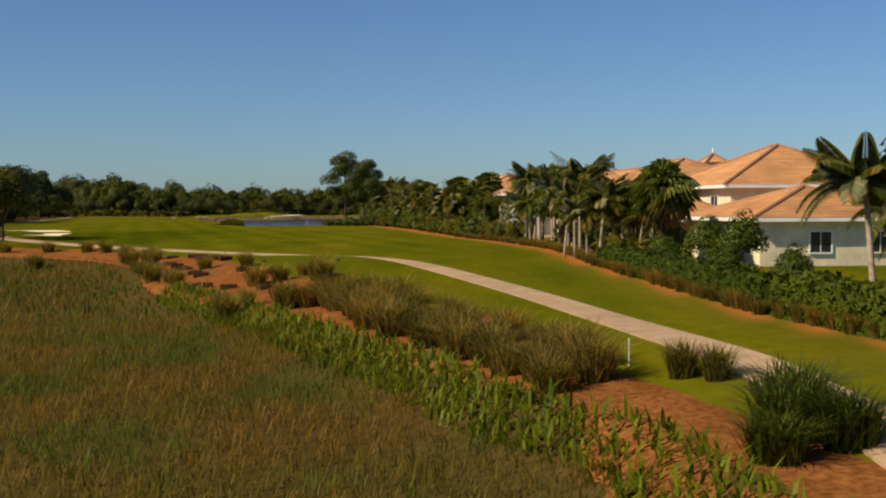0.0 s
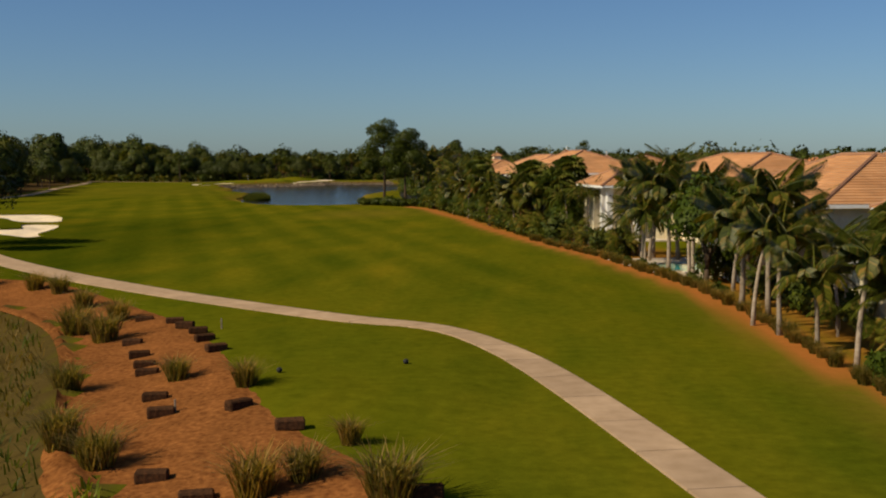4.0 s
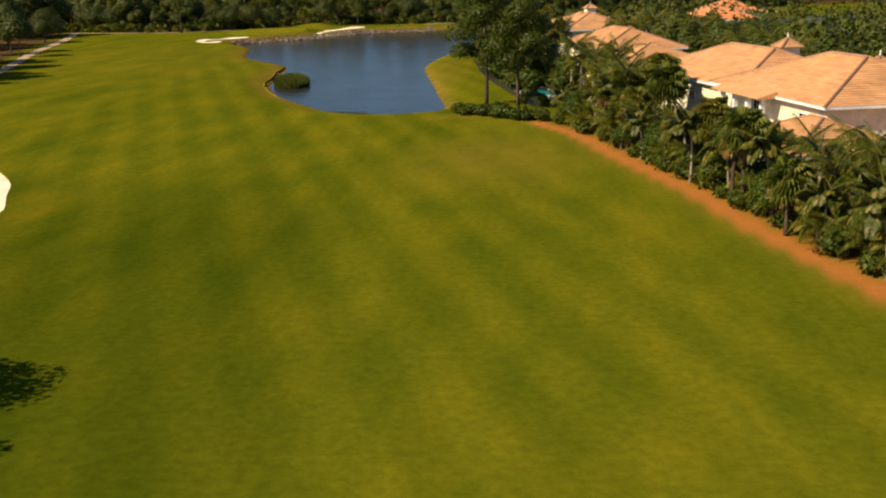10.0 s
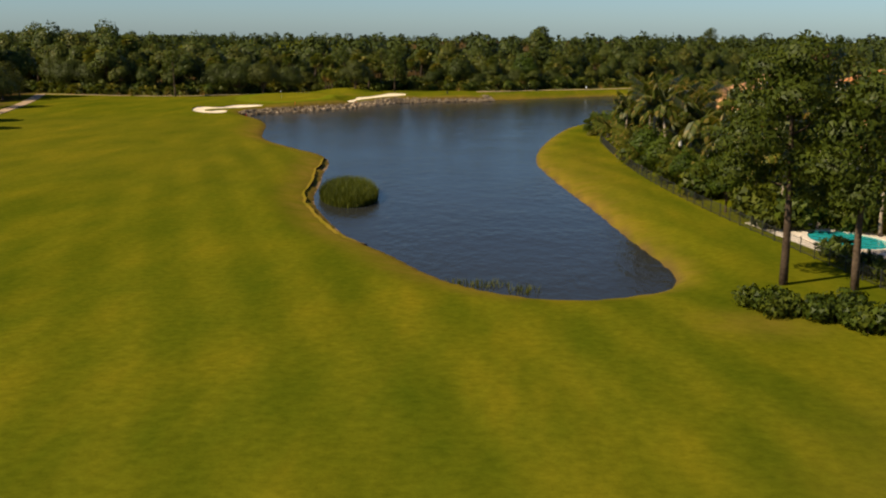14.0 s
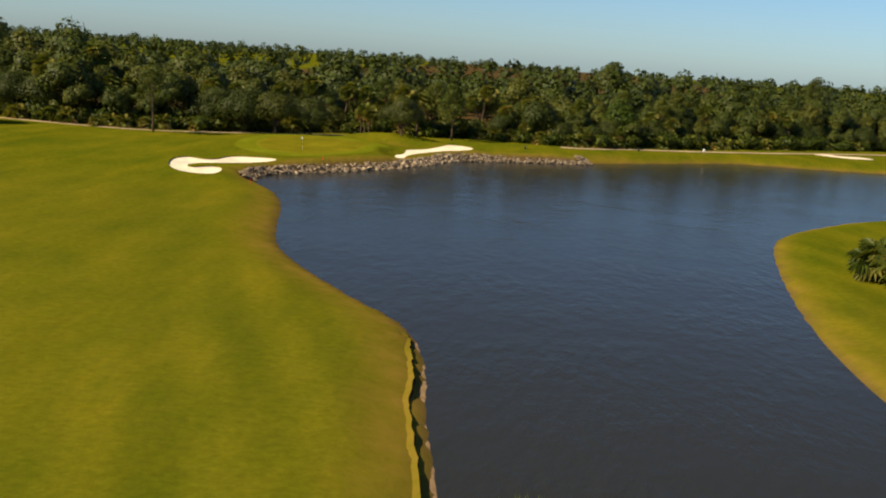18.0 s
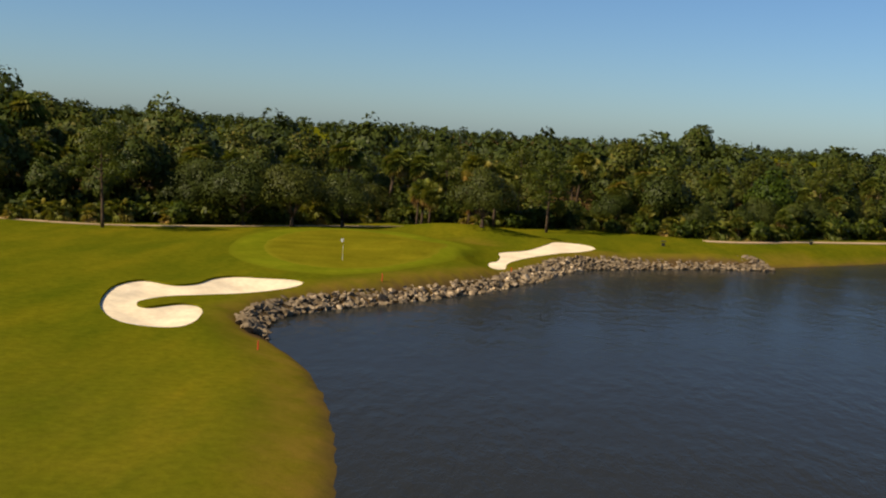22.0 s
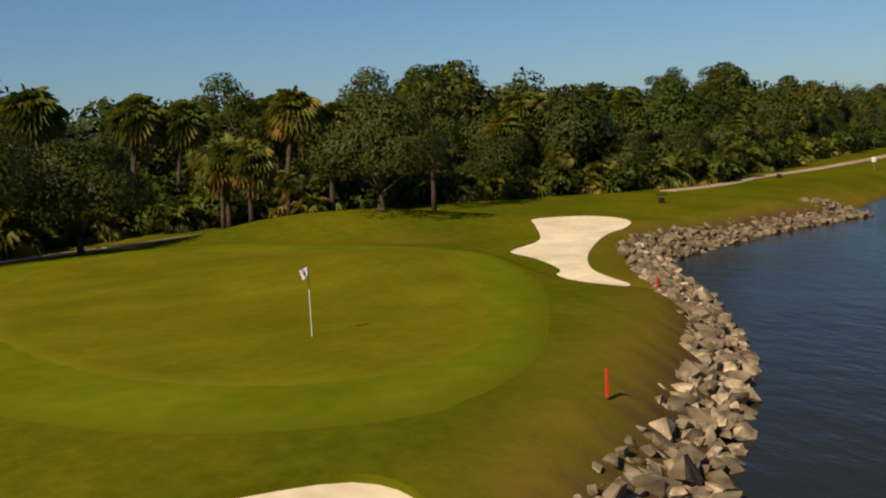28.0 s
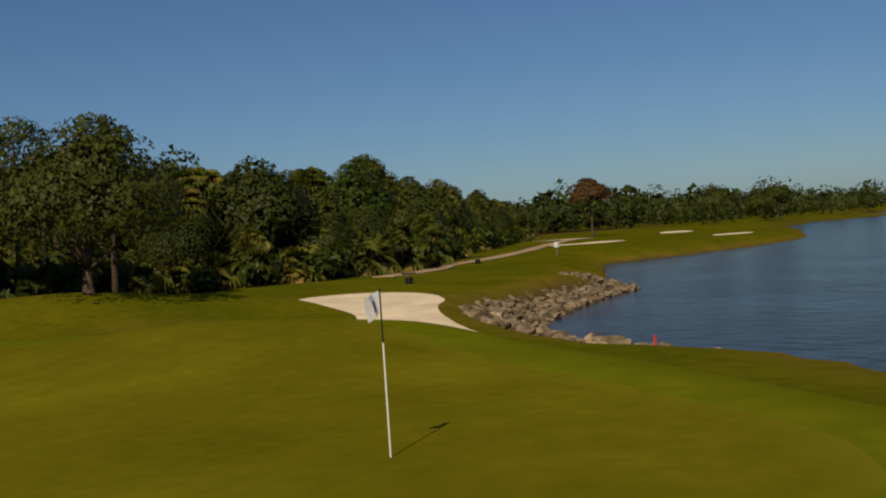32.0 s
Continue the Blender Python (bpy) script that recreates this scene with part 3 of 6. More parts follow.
for (x0, x1), (y0, y1), holes in PATCHES:
    rim = [(x, y0) for x in np.arange(x0, x1, 1.0)] + [(x1, y) for y in np.arange(y0, y1, 1.0)] + [(x, y1) for x in np.arange(x1, x0, -1.0)] + [(x0, y) for y in np.arange(y1, y0, -1.0)]
    v, f = filled(rim, 1.0, holes)
    z = height(v[:, 0], v[:, 1])
    where, fresh = [], []
    for (a, c), h in zip(v, z):
        key = (round(float(a), 3), round(float(c), 3))
        if key in index:
            where.append(index[key])
        else:
            where.append(count + len(fresh))
            fresh.append((a, c, h))
    ground_v.append(np.array(fresh))
    ground_f += [tuple(where[i] for i in t) for t in f]
    count += len(fresh)
GV = np.concatenate(ground_v)
used = np.unique(np.concatenate([np.array(f) for f in ground_f]))
remap = np.full(len(GV), -1)
remap[used] = np.arange(len(used))
GV = GV[used]
ground_f = [tuple(int(remap[i]) for i in f) for f in ground_f]
gm = mesh_of("ground", GV, ground_f, TURF, True)
gx, gy = GV[:, 0], GV[:, 1]
dp, inp = seg_dist(gx, gy, POND)
dh, _ = seg_dist(gx, gy, HEDGE_LINE, False)
hx = np.interp(gy, HEDGE_LINE[:, 1], HEDGE_LINE[:, 0])
fair = sm((hx - 5 - gx) / 5) * sm((gx + 85 + (gy - 150) * 0.06) / 8) * sm((gy - 95) / 12) * sm((400 - gy) / 20)
dry = np.clip((0.95 - 0.3 * (gx > -46)) * sm(1 - dp / (3.2 + 2.4 * (gx < -46))) + 0.5 * sm(1 - dh / 3.5) * (gy < 235) + 0.42 * sm(1 - np.hypot((gx + 27) / 14, (gy - 205) / 26)) + 0.35 * sm(1 - np.hypot((gx + 40) / 9, (gy - 300) / 70)) + 0.55 * sm(1 - np.hypot((gx + 91) / 5, (gy - 461) / 3.5)) + 0.25 * sm(1 - np.hypot((gx + 100.5) / 4, (gy - 414) / 8)) + 0.14 * sm(1 - np.abs((gx + 91.5) * 0.8 - (gy - 432) * 0.55) / 3.5) * (gy > 416) * (gy < 446) * (gx < -80) * (gx > -104) + 0.12 * sm(1 - np.abs(dp - 2.9) / 1.3) * (gy > 404) * (gy < 462) * (gx < -74) + 0.5 * sm(1 - np.hypot((gx + 33) / 6, (gy - 236) / 5)) + 0.12 * sm((gy - 260) / 60) * sm((-70 - gx) / 5) * sm((400 - gy) / 30), 0, 1)
# band under the boulders, darkened to put shade into the gaps between them
bed = sm(1 - np.maximum(0, dp - 1.5) / 0.6) * (gy > 398) * (gy < 470) * (gx < -54) * (~inp)
mud = np.where(inp, 1.0, bed + (1 - bed) * 0.75 * sm(1 - dp / (0.5 + 0.5 * (gx < -60) * (gy < 390))))
earth = np.clip(1.0 * sm(1.6 - np.abs(gx - hx - 0.3) / (0.36 + 0.6 * sm((gy - 70) / 15))) * (gy < 232) * (gy > 5) + 0.6 * sm((gx - hx - 1) / 2) * sm((hx + 11 - gx) / 4) * sm((232 - gy) / 8) * sm((gy - 5) / 8), 0, 1)
litter = np.clip(sm((gy - np.interp(gx, EDGE[:, 0], EDGE[:, 1]) - 1) / 4) * (gx > -230) * (gx < 190) + sm((np.interp(gy, PATH_LINE[:, 1], PATH_LINE[:, 0]) - 2.5 - gx) / 3) * sm((gy - 215) / 40) * sm((490 - gy) / 30), 0, 1)
litter = np.maximum(litter, 0.85 * seg_dist(gx, gy, MARSH_LOOP)[1])
rough_grass = sm((-24 - 0.12 * (gy - 100) - gx) / 12) * sm((gy - 84) / 18) * sm((205 - gy) / 40)
for key, val in (("rough", rough_grass), ("fairway", fair), ("dry", dry), ("earth", earth), ("litter", litter), ("mud", mud)):
    a = gm.attributes.new(key, "FLOAT", "POINT")
    a.data.foreach_set("value", val.astype(np.float32))
tagged(new("ground", gm), "mown olive-green turf with dry banks and worn patches", "ground", kind="structure")

# water of the lake
wv, wf = filled(np.array([(-112, 236), (720, 236), (720, 700), (-112, 700)]), 40)
tagged(new("water", mesh_of("water", np.column_stack([wv, np.full(len(wv), WATER_Z)]), wf, WATER)), "dark blue rippled lake water", "lake", kind="structure")

def shore_bank(lo, hi, label):
    """Bare cut bank, its face coloured dark for an undercut's shade, with a narrow strip of tan mud below it, along the
    shore.
    """
    loop = np.array([p for p in smooth_loop(SHORE_WEST, 14, False) if lo < p[1] < hi])
    d = np.gradient(loop, axis=0)
    nrm = np.column_stack([-d[:, 1], d[:, 0]]) / (np.linalg.norm(d, axis=1, keepdims=True) + 1e-9)
    nrm *= np.sign((nrm * np.array([-1.0, 0.0])).sum(1))[:, None]
    rr = np.random.default_rng(77)
    k = len(loop)
    wob = np.convolve(rr.normal(0, 1, k + 8), np.ones(5) / 5, "same")[4:-4]
    fade = np.minimum(1, np.minimum(np.arange(k), np.arange(k)[::-1]) / 10)
    rows_ = []
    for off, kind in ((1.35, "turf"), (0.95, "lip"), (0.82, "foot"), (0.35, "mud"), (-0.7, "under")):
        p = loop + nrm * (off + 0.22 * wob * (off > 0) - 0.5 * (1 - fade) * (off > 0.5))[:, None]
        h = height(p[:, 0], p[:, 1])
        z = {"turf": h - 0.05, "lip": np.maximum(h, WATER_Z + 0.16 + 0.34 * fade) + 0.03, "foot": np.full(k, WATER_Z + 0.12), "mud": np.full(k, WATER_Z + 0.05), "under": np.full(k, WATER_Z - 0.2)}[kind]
        rows_.append(np.column_stack([p, z]))
    ob = thing("shore_bank", (0, 0, 0), label, "bank")
    ob["kind"] = "structure"
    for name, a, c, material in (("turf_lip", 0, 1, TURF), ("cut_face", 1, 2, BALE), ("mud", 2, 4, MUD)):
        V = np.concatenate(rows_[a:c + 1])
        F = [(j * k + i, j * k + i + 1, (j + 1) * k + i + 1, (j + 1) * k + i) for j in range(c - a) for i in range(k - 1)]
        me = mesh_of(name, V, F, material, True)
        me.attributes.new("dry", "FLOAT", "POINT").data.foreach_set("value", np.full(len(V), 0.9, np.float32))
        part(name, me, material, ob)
    return ob


shore_bank(262, 326, "low eroded bank with tan mud along the water")

overlay("green_collar", COLLAR_LOOP, 0.6, 0.03, COLLAR, "bright green collar of mown grass round the putting green")
overlay("putting_green", GREEN_LOOP, 0.6, 0.045, GREEN, "olive putting green, closely mown and smooth")
overlay("tee", TEE_LOOP, 0.8, 0.015, TURF, "mown oval tee of short green grass")
overlay("mulch_bed", MULCH_LOOP, 0.5, 0.09, MULCH, "reddish pine straw mulch bed beside the marsh")
for bunker_loop in ([(2, 530), (4.5, 526), (10, 522.5), (17, 525), (15, 530), (9.5, 529), (7, 533)], [(58, 549), (61, 545.5), (70, 551), (80, 561), (74, 562), (64, 555)], [(22, 513), (27, 510.5), (33, 514), (28, 517)]):
    overlay("sand_bunker", smooth_loop(bunker_loop, 4), 0.8, 0.04, SAND, "pale sand bunker beside the far fairway")


def sand(loop, label, deep=0.42, rim=0.16):
    v, f = filled(loop, 0.7)
    d, _ = seg_dist(v[:, 0], v[:, 1], loop)
    z = height(v[:, 0], v[:, 1]) - rim - deep * sm(d / 3.2)
    ob = thing("sand_bunker", (0, 0, 0), label, "bunker", "sand bunkers")
    part("sand", mesh_of("sand", np.column_stack([v, z]), f, SAND, True), SAND, ob)
    k = len(loop)
    top = height(loop[:, 0], loop[:, 1]) + 0.02
    low_ = top - 0.3
    V = np.concatenate([np.column_stack([loop, top]), np.column_stack([loop, low_])])
    part("lip", mesh_of("lip", V, [(i, (i + 1) % k, k + (i + 1) % k, k + i) for i in range(k)], TURF, True), TURF, ob, "overhanging grass lip")
    ob["kind"] = "structure"
    return ob


sand(FRONT_BUNKER, "hook-shaped pale sand bunker in front of the green")
sand(FAR_BUNKER, "pale sand bunker with ragged edge beside the rocks", 0.06, 0.03)
sand(LEFT_BUNKER_A, "long pale sand bunker beside the fairway")
sand(LEFT_BUNKER_B, "curved pale sand bunker beside the fairway")
for bx, by, br in ((-52, 530, 6), (-20, 560, 7), (20, 590, 7), (42, 560, 7)):
    ang = np.linspace(0, 2 * math.pi, 22, endpoint=False)
    loop = np.column_stack([bx + br * (1 + 0.25 * np.sin(2 * ang + bx)) * np.cos(ang), by + br * 0.55 * (1 + 0.2 * np.sin(3 * ang)) * np.sin(ang)])
    v, f = filled(loop, 1.5)
    ob = thing("sand_bunker", (0, 0, 0), "distant pale sand bunker in the turf", "bunker", "sand bunkers")
    ob["kind"] = "structure"
    part("sand", mesh_of("sand", np.column_stack([v, height(v[:, 0], v[:, 1]) + 0.05]), f, SAND, True), SAND, ob)


def paved(name, line, width, label, slab=3.6):
    """A path of concrete slabs with open joints, each slab a piece of its own."""
    seg = np.linalg.norm(np.diff(line, axis=0), axis=1)
    s = np.concatenate([[0], np.cumsum(seg)])
    bed = thing(name, (0, 0, 0), label, "path")
    bed["kind"] = "structure"
    k = int(s[-1] / slab)
    for i in range(k):
        t = np.linspace(i * slab + 0.025, (i + 1) * slab - 0.025, 4)
        px, py = np.interp(t, s, line[:, 0]), np.interp(t, s, line[:, 1])
        e = 0.4
        dx = np.interp(t + e, s, line[:, 0]) - np.interp(t - e, s, line[:, 0])
        dy = np.interp(t + e, s, line[:, 1]) - np.interp(t - e, s, line[:, 1])
        ln = np.hypot(dx, dy) + 1e-9
        wd = np.interp(py, [30, 85, 110], [0.58, 0.7, 1.0]) * width
        nx, ny = -dy / ln * wd / 2, dx / ln * wd / 2
        L, R = np.column_stack([px + nx, py + ny]), np.column_stack([px - nx, py - ny])
        zl, zr = height(L[:, 0], L[:, 1]) + 0.07, height(R[:, 0], R[:, 1]) + 0.07
        V = np.concatenate([np.column_stack([L, zl]), np.column_stack([R, zr]), np.column_stack([L, zl - 0.25]), np.column_stack([R, zr - 0.25])])
        F = []
        for j in range(3):
            F += [(j, 4 + j, 5 + j, j + 1), (8 + j, j, j + 1, 9 + j), (5 + j, 4 + j, 12 + j, 13 + j)]
        F += [(0, 8, 12, 4), (3, 7, 15, 11)]
        part("slab", mesh_of("slab", V, F, PATHM), PATHM, bed)
    return bed


paved("cart_path", PATH_LINE, 2.4, "pale concrete cart path winding across the grass")
paved("back_path", BACK_PATH[BACK_PATH[:, 0] < -90], 1.2, "narrow pale path along the foot of the trees", 6.0)
paved("back_path", BACK_PATH[BACK_PATH[:, 0] > -60], 2.2, "pale cart path curving out of the trees", 6.0)


# ---- trees ----
def limb(rng, p, d, length, r, bend=0.35, steps=4):
    pts, rad = [Vector(p)], [r]
    d = Vector(d).normalized()
    for i in range(steps):
        d = (d + Vector(rng.normal(0, bend, 3)) * 0.5 + Vector((0, 0, 0.12))).normalized()
        pts.append(pts[-1] + d * length / steps)
        rad.append(r * (1 - 0.75 * (i + 1) / steps))
    return pts, rad


def broad_tree(name, seed, tall, wide, trunk_h, leaf, count, blobs, label, material, trunk_r=0.28, flat=0.75, lean=0.0, category="tree", droop=-0.4):
    rng = np.random.default_rng(seed)
    ob = thing(name, (0, 0, -900), label, category)
    top = Vector((lean * trunk_h, 0, trunk_h))
    pieces = [tube([(0, 0, -0.4), (0.02, 0, 0.2), (lean * trunk_h * 0.5, 0.05, trunk_h * 0.5), top], [trunk_r * 1.5, trunk_r * 1.1, trunk_r * 0.85, trunk_r * 0.7], 8)]
    P, N = [], []
    rad_h = (tall - trunk_h) * 0.5
    for i in range(blobs):
        a = 2.399 * i + rng.uniform(-0.3, 0.3)
        rr = wide * 0.5 * math.sqrt((i + 0.3) / blobs) * rng.uniform(0.75, 1.0)
        zc = trunk_h + (tall - trunk_h) * (0.25 + 0.62 * (1 - (rr / (wide * 0.5)) ** 2) * rng.uniform(0.5, 1.08))
        c = Vector((lean * trunk_h + rr * 0.85 * math.cos(a), rr * 0.85 * math.sin(a), zc))
        br = wide * rng.uniform(0.17, 0.24) * (19 / blobs) ** 0.3
        pts, nn = blob_points(rng, count // blobs, c, (br, br, br * flat), 0.35, droop)
        P.append(pts)
        whole = pts - np.array((lean * trunk_h, 0, trunk_h + (tall - trunk_h) * 0.4))
        N.append(nn * 0.55 + 0.6 * whole / (np.linalg.norm(whole, axis=1, keepdims=True) + 1e-6))
        if i % 3 == 0:
            lp, lr = limb(rng, top * 0.9, c - top * 0.9, (c - top * 0.9).length * 0.95, trunk_r * 0.42)
            lp[-1] = c
            pieces.append(tube(lp, lr, 5))
    V, F = joined(pieces)
    part("trunk", mesh_of("trunk", V, F, BARK, True), BARK, ob)
    V, F, S = leaves(rng, np.concatenate(P), np.concatenate(N), leaf, 0.6, 0.42)
    part("crown", mesh_of("crown", V, F, material, False, S), material, ob)
    return ob


def feather_frond(length, arc, rise, pairs, leaflet, width=0.085, fine=True):
    """A palm frond along +x: an arched midrib with narrow hanging leaflets in pairs."""
    V, F = [], []
    def rib(t):
        return Vector((length * t * (1 - 0.22 * t * arc), 0, rise * t - arc * length * 0.72 * t ** 2.3))
    for i in range(pairs):
        t = 0.12 + 0.88 * i / pairs
        p = rib(t)
        ll = leaflet * math.sin(math.pi * (0.15 + 0.8 * t)) ** 0.7
        for side in (-1, 1):
            o = len(V)
            q = p + Vector((0.28 * ll, side * ll * 0.55, -0.22 * ll))
            tip = q + Vector((0.22 * ll, side * ll * 0.16, -0.5 * ll))
            V += [p, p + Vector((width * 1.6, 0, 0.0)), q, tip] if fine else [p, p + Vector((width * 1.3, 0, 0)), p.lerp(tip, 0.85)]
            F += [(o, o + 1, o + 2), (o + 2, o + 1, o + 3)] if fine else [(o, o + 1, o + 2)]
    pts = [rib(t) for t in np.linspace(0, 1, 6)]
    o = len(V)
    for i, p in enumerate(pts):
        w = 0.05 * (1 - i / 6)
        V += [p + Vector((0, -w, 0.01)), p + Vector((0, w, 0.01))]
    for i in range(5):
        F.append((o + 2 * i, o + 2 * i + 2, o + 2 * i + 3, o + 2 * i + 1))
    return V, F


def turned(vf, m):
    return [m @ Vector(v) for v in vf[0]], vf[1]


def feather_palm(name, seed, tall, fronds, length, label, bark, trunk_r=0.16, lean=0.1, pairs=20, category="palm tree", leaflet=0.95, single=False):
    rng = np.random.default_rng(seed)
    ob = thing(name, (0, 0, -900), label, category)
    pts = [Vector((lean * tall * t * t, 0.03 * tall * math.sin(t * 2), tall * t - 0.3 * (t == 0))) for t in np.linspace(0, 1, 7)]
    V, F = tube(pts, [trunk_r * k for k in (1.5, 1.1, 1.0, 0.95, 0.9, 0.85, 0.7)], 8)
    part("trunk", mesh_of("trunk", V, F, bark, True), bark, ob)
    head = pts[-1]
    crown = []
    for i in range(fronds):
        age = i / fronds
        f = feather_frond(length * rng.uniform(0.85, 1.1), 0.25 + 0.75 * age + rng.uniform(-0.1, 0.1), length * (0.85 - 0.85 * age), pairs, leaflet, 0.055 if not single else 0.085, not single)
        m = Matrix.Translation(head) @ Matrix.Rotation(2.399 * i + rng.uniform(-0.2, 0.2), 4, "Z")
        v, fc = turned(f, m)
        crown.append((v, fc))
        if not single:
            part("frond", mesh_of("frond", v, fc, FROND), FROND, ob)
    if single:
        part("crown", mesh_of("crown", *joined(crown), FROND), FROND, ob)
    return ob


def fan_palm(name, seed, tall, fans, size, label, trunk_r=0.2, skirt=10, lean=0.04, category="palm tree"):
    rng = np.random.default_rng(seed)
    ob = thing(name, (0, 0, -900), label, category)
    pts = [Vector((lean * tall * t * t, 0, tall * t - 0.3 * (t == 0))) for t in np.linspace(0, 1, 5)]
    V, F = tube(pts, [trunk_r * k for k in (1.3, 1.0, 0.95, 1.0, 0.9)], 8)
    part("trunk", mesh_of("trunk", V, F, BARK, True), BARK, ob)
    head = pts[-1]
    for mat_, k, lo, hi, name_ in ((SABAL, fans, -0.65, 1.4, "crown"), (DEADF, skirt, -1.3, -0.6, "dead_skirt")):
        pieces = []
        for i in range(k):
            el = lo + (hi - lo) * (i + rng.random()) / k
            az = 2.399 * i + rng.uniform(-0.3, 0.3)
            d = Vector((math.cos(az) * math.cos(el), math.sin(az) * math.cos(el), math.sin(el)))
            stalk = size * rng.uniform(0.55, 0.95)
            q = head + d * stalk
            side = d.cross(Vector((0, 0, 1))).normalized()
            up = side.cross(d)
            side = (side + up * rng.uniform(-0.7, 0.7)).normalized()
            ax = (d + Vector((0, 0, -0.25 - 0.55 * rng.random()))).normalized()
            V, F = [q], []
            blades = 9
            for j in range(blades + 1):
                a = -1.7 + 3.4 * j / blades
                tip = q + (ax * math.cos(a) + side * math.sin(a)) * size * 0.9 + Vector((0, 0, -0.28 * size))
                V.append(tip)
                V.append(q + (ax * math.cos(a + 0.17) + side * math.sin(a + 0.17)) * size * 0.55 + up * 0.08)
            for j in range(blades):
                F.append((0, 2 * j + 2, 2 * j + 1))
                F.append((0, 2 * j + 3, 2 * j + 2))
            o = len(V)
            V += [head, q, head + side * 0.05]
            F.append((o, o + 1, o + 2))
            pieces.append((V, F))
        if pieces:
            V, F = joined(pieces)
            part(name_, mesh_of(name_, V, F, mat_), mat_, ob)
    return ob


def pine_tree(name, seed, tall, wide, bare, label, count=3000, leaf=0.25):
    rng = np.random.default_rng(seed)
    ob = thing(name, (0, 0, -900), label, "tree")
    pts = [Vector((0.25 * math.sin(t * 3 + seed), 0.2 * math.sin(t * 2.3), tall * 0.92 * t - 0.3 * (t == 0))) for t in np.linspace(0, 1, 8)]
    pieces = [tube(pts, list(np.linspace(0.3, 0.07, 8)), 8)]
    P, N = [], []
    k = 11
    for i in range(k):
        t = bare + (0.98 - bare) * i / (k - 1)
        z = tall * t
        a = 2.399 * i
        rr = wide * 0.42 * (1.05 - 0.75 * max(0, (t - bare) / (1 - bare)) ** 2) * rng.uniform(0.55, 1.0) * (0.55 if i == 0 else 1)
        o = Vector((0.25 * math.sin(t * 3 + seed), 0.2 * math.sin(t * 2.3), z * 0.93))
        c = o + Vector((rr * math.cos(a), rr * math.sin(a), tall * 0.05))
        lp, lr = limb(rng, o, c - o, (c - o).length, 0.08)
        lp[-1] = c
        pieces.append(tube(lp, lr, 5))
        br = wide * rng.uniform(0.19, 0.27)
        pts_, nn = blob_points(rng, count // k, c, (br, br, br * 0.68), 0.5, -0.6)
        P.append(pts_)
        N.append(nn)
    V, F = joined(pieces)
    part("trunk", mesh_of("trunk", V, F, BARK, True), BARK, ob)
    V, F, S = leaves(rng, np.concatenate(P), np.concatenate(N), leaf, 0.45)
    part("crown", mesh_of("crown", V, F, PINE, False, S), PINE, ob)
    return ob


def bush(name, seed, wide, tall, count, leaf, material, label, category="shrub", stems=True):
    rng = np.random.default_rng(seed)
    ob = thing(name, (0, 0, -900), label, category)
    P, N = [], []
    for i in range(5):
        a, rr = 2.399 * i, wide * 0.22 * (i > 0)
        p, nn = blob_points(rng, count // 5, (rr * math.cos(a), rr * math.sin(a), tall * rng.uniform(0.42, 0.55)), (wide * 0.36, wide * 0.36, tall * 0.48), 0.5, -0.9)
        P.append(p)
        N.append(nn)
    V, F, S = leaves(rng, np.concatenate(P), np.concatenate(N), leaf)
    part("foliage", mesh_of("foliage", V, F, material, False, S), material, ob)
    st = [tube(*limb(rng, (0, 0, -0.1), (math.cos(a), math.sin(a), 2.2), tall * 0.6, 0.04), 5) for a in (0, 2.1, 4.2)]
    V, F = joined(st)
    part("stem", mesh_of("stem", V, F, BARK), BARK, ob)
    return ob


def blades(rng, roots, tall, lean, width):
    """Bent grass blades from the roots, two faces each."""
    k = len(roots)
    a = rng.uniform(0, 2 * math.pi, k)
    d = np.column_stack([np.cos(a), np.sin(a), np.zeros(k)])
    s = np.column_stack([-np.sin(a), np.cos(a), np.zeros(k)]) * width
    h = (tall * rng.uniform(0.6, 1.2, k))[:, None]
    ln = (lean * rng.uniform(0.3, 1.2, k))[:, None]
    up = np.array([0, 0, 1.0])
    mid_ = roots + up * h * 0.6 + d * h * ln * 0.35
    tip = roots + up * h * (1 - 0.25 * ln) + d * h * ln
    V = np.stack([roots - s, roots + s, mid_ + s * 0.7, mid_ - s * 0.7, tip], 1).reshape(-1, 3)
    i = 5 * np.arange(k)
    F = [q for j in i.tolist() for q in ((j, j + 1, j + 2, j + 3), (j + 3, j + 2, j + 4))]
    return V, F


def grass_clump(name, seed, tall, wide, count, material, label, lean=0.75):
    rng = np.random.default_rng(seed)
    ob = thing(name, (0, 0, -900), label, "ornamental grass")
    r = wide * 0.22 * np.sqrt(rng.random(count))
    a = rng.uniform(0, 2 * math.pi, count)
    V, F = blades(rng, np.column_stack([r * np.cos(a), r * np.sin(a), np.full(count, -0.08)]), tall, lean, 0.026)
    part("tuft", mesh_of("tuft", V, F, material), material, ob)
    return ob


def plant(proto, x, y, scale=1.0, turn=0.0, group="", sink=0.0, label="", tall=1.0):
    ob = copy_thing(proto, Matrix.Translation((x, y, spot(x, y) - sink)) @ Matrix.Rotation(turn, 4, "Z"))
    ob.scale = (scale, scale, scale * tall)
    return tagged(ob, label, "", group)


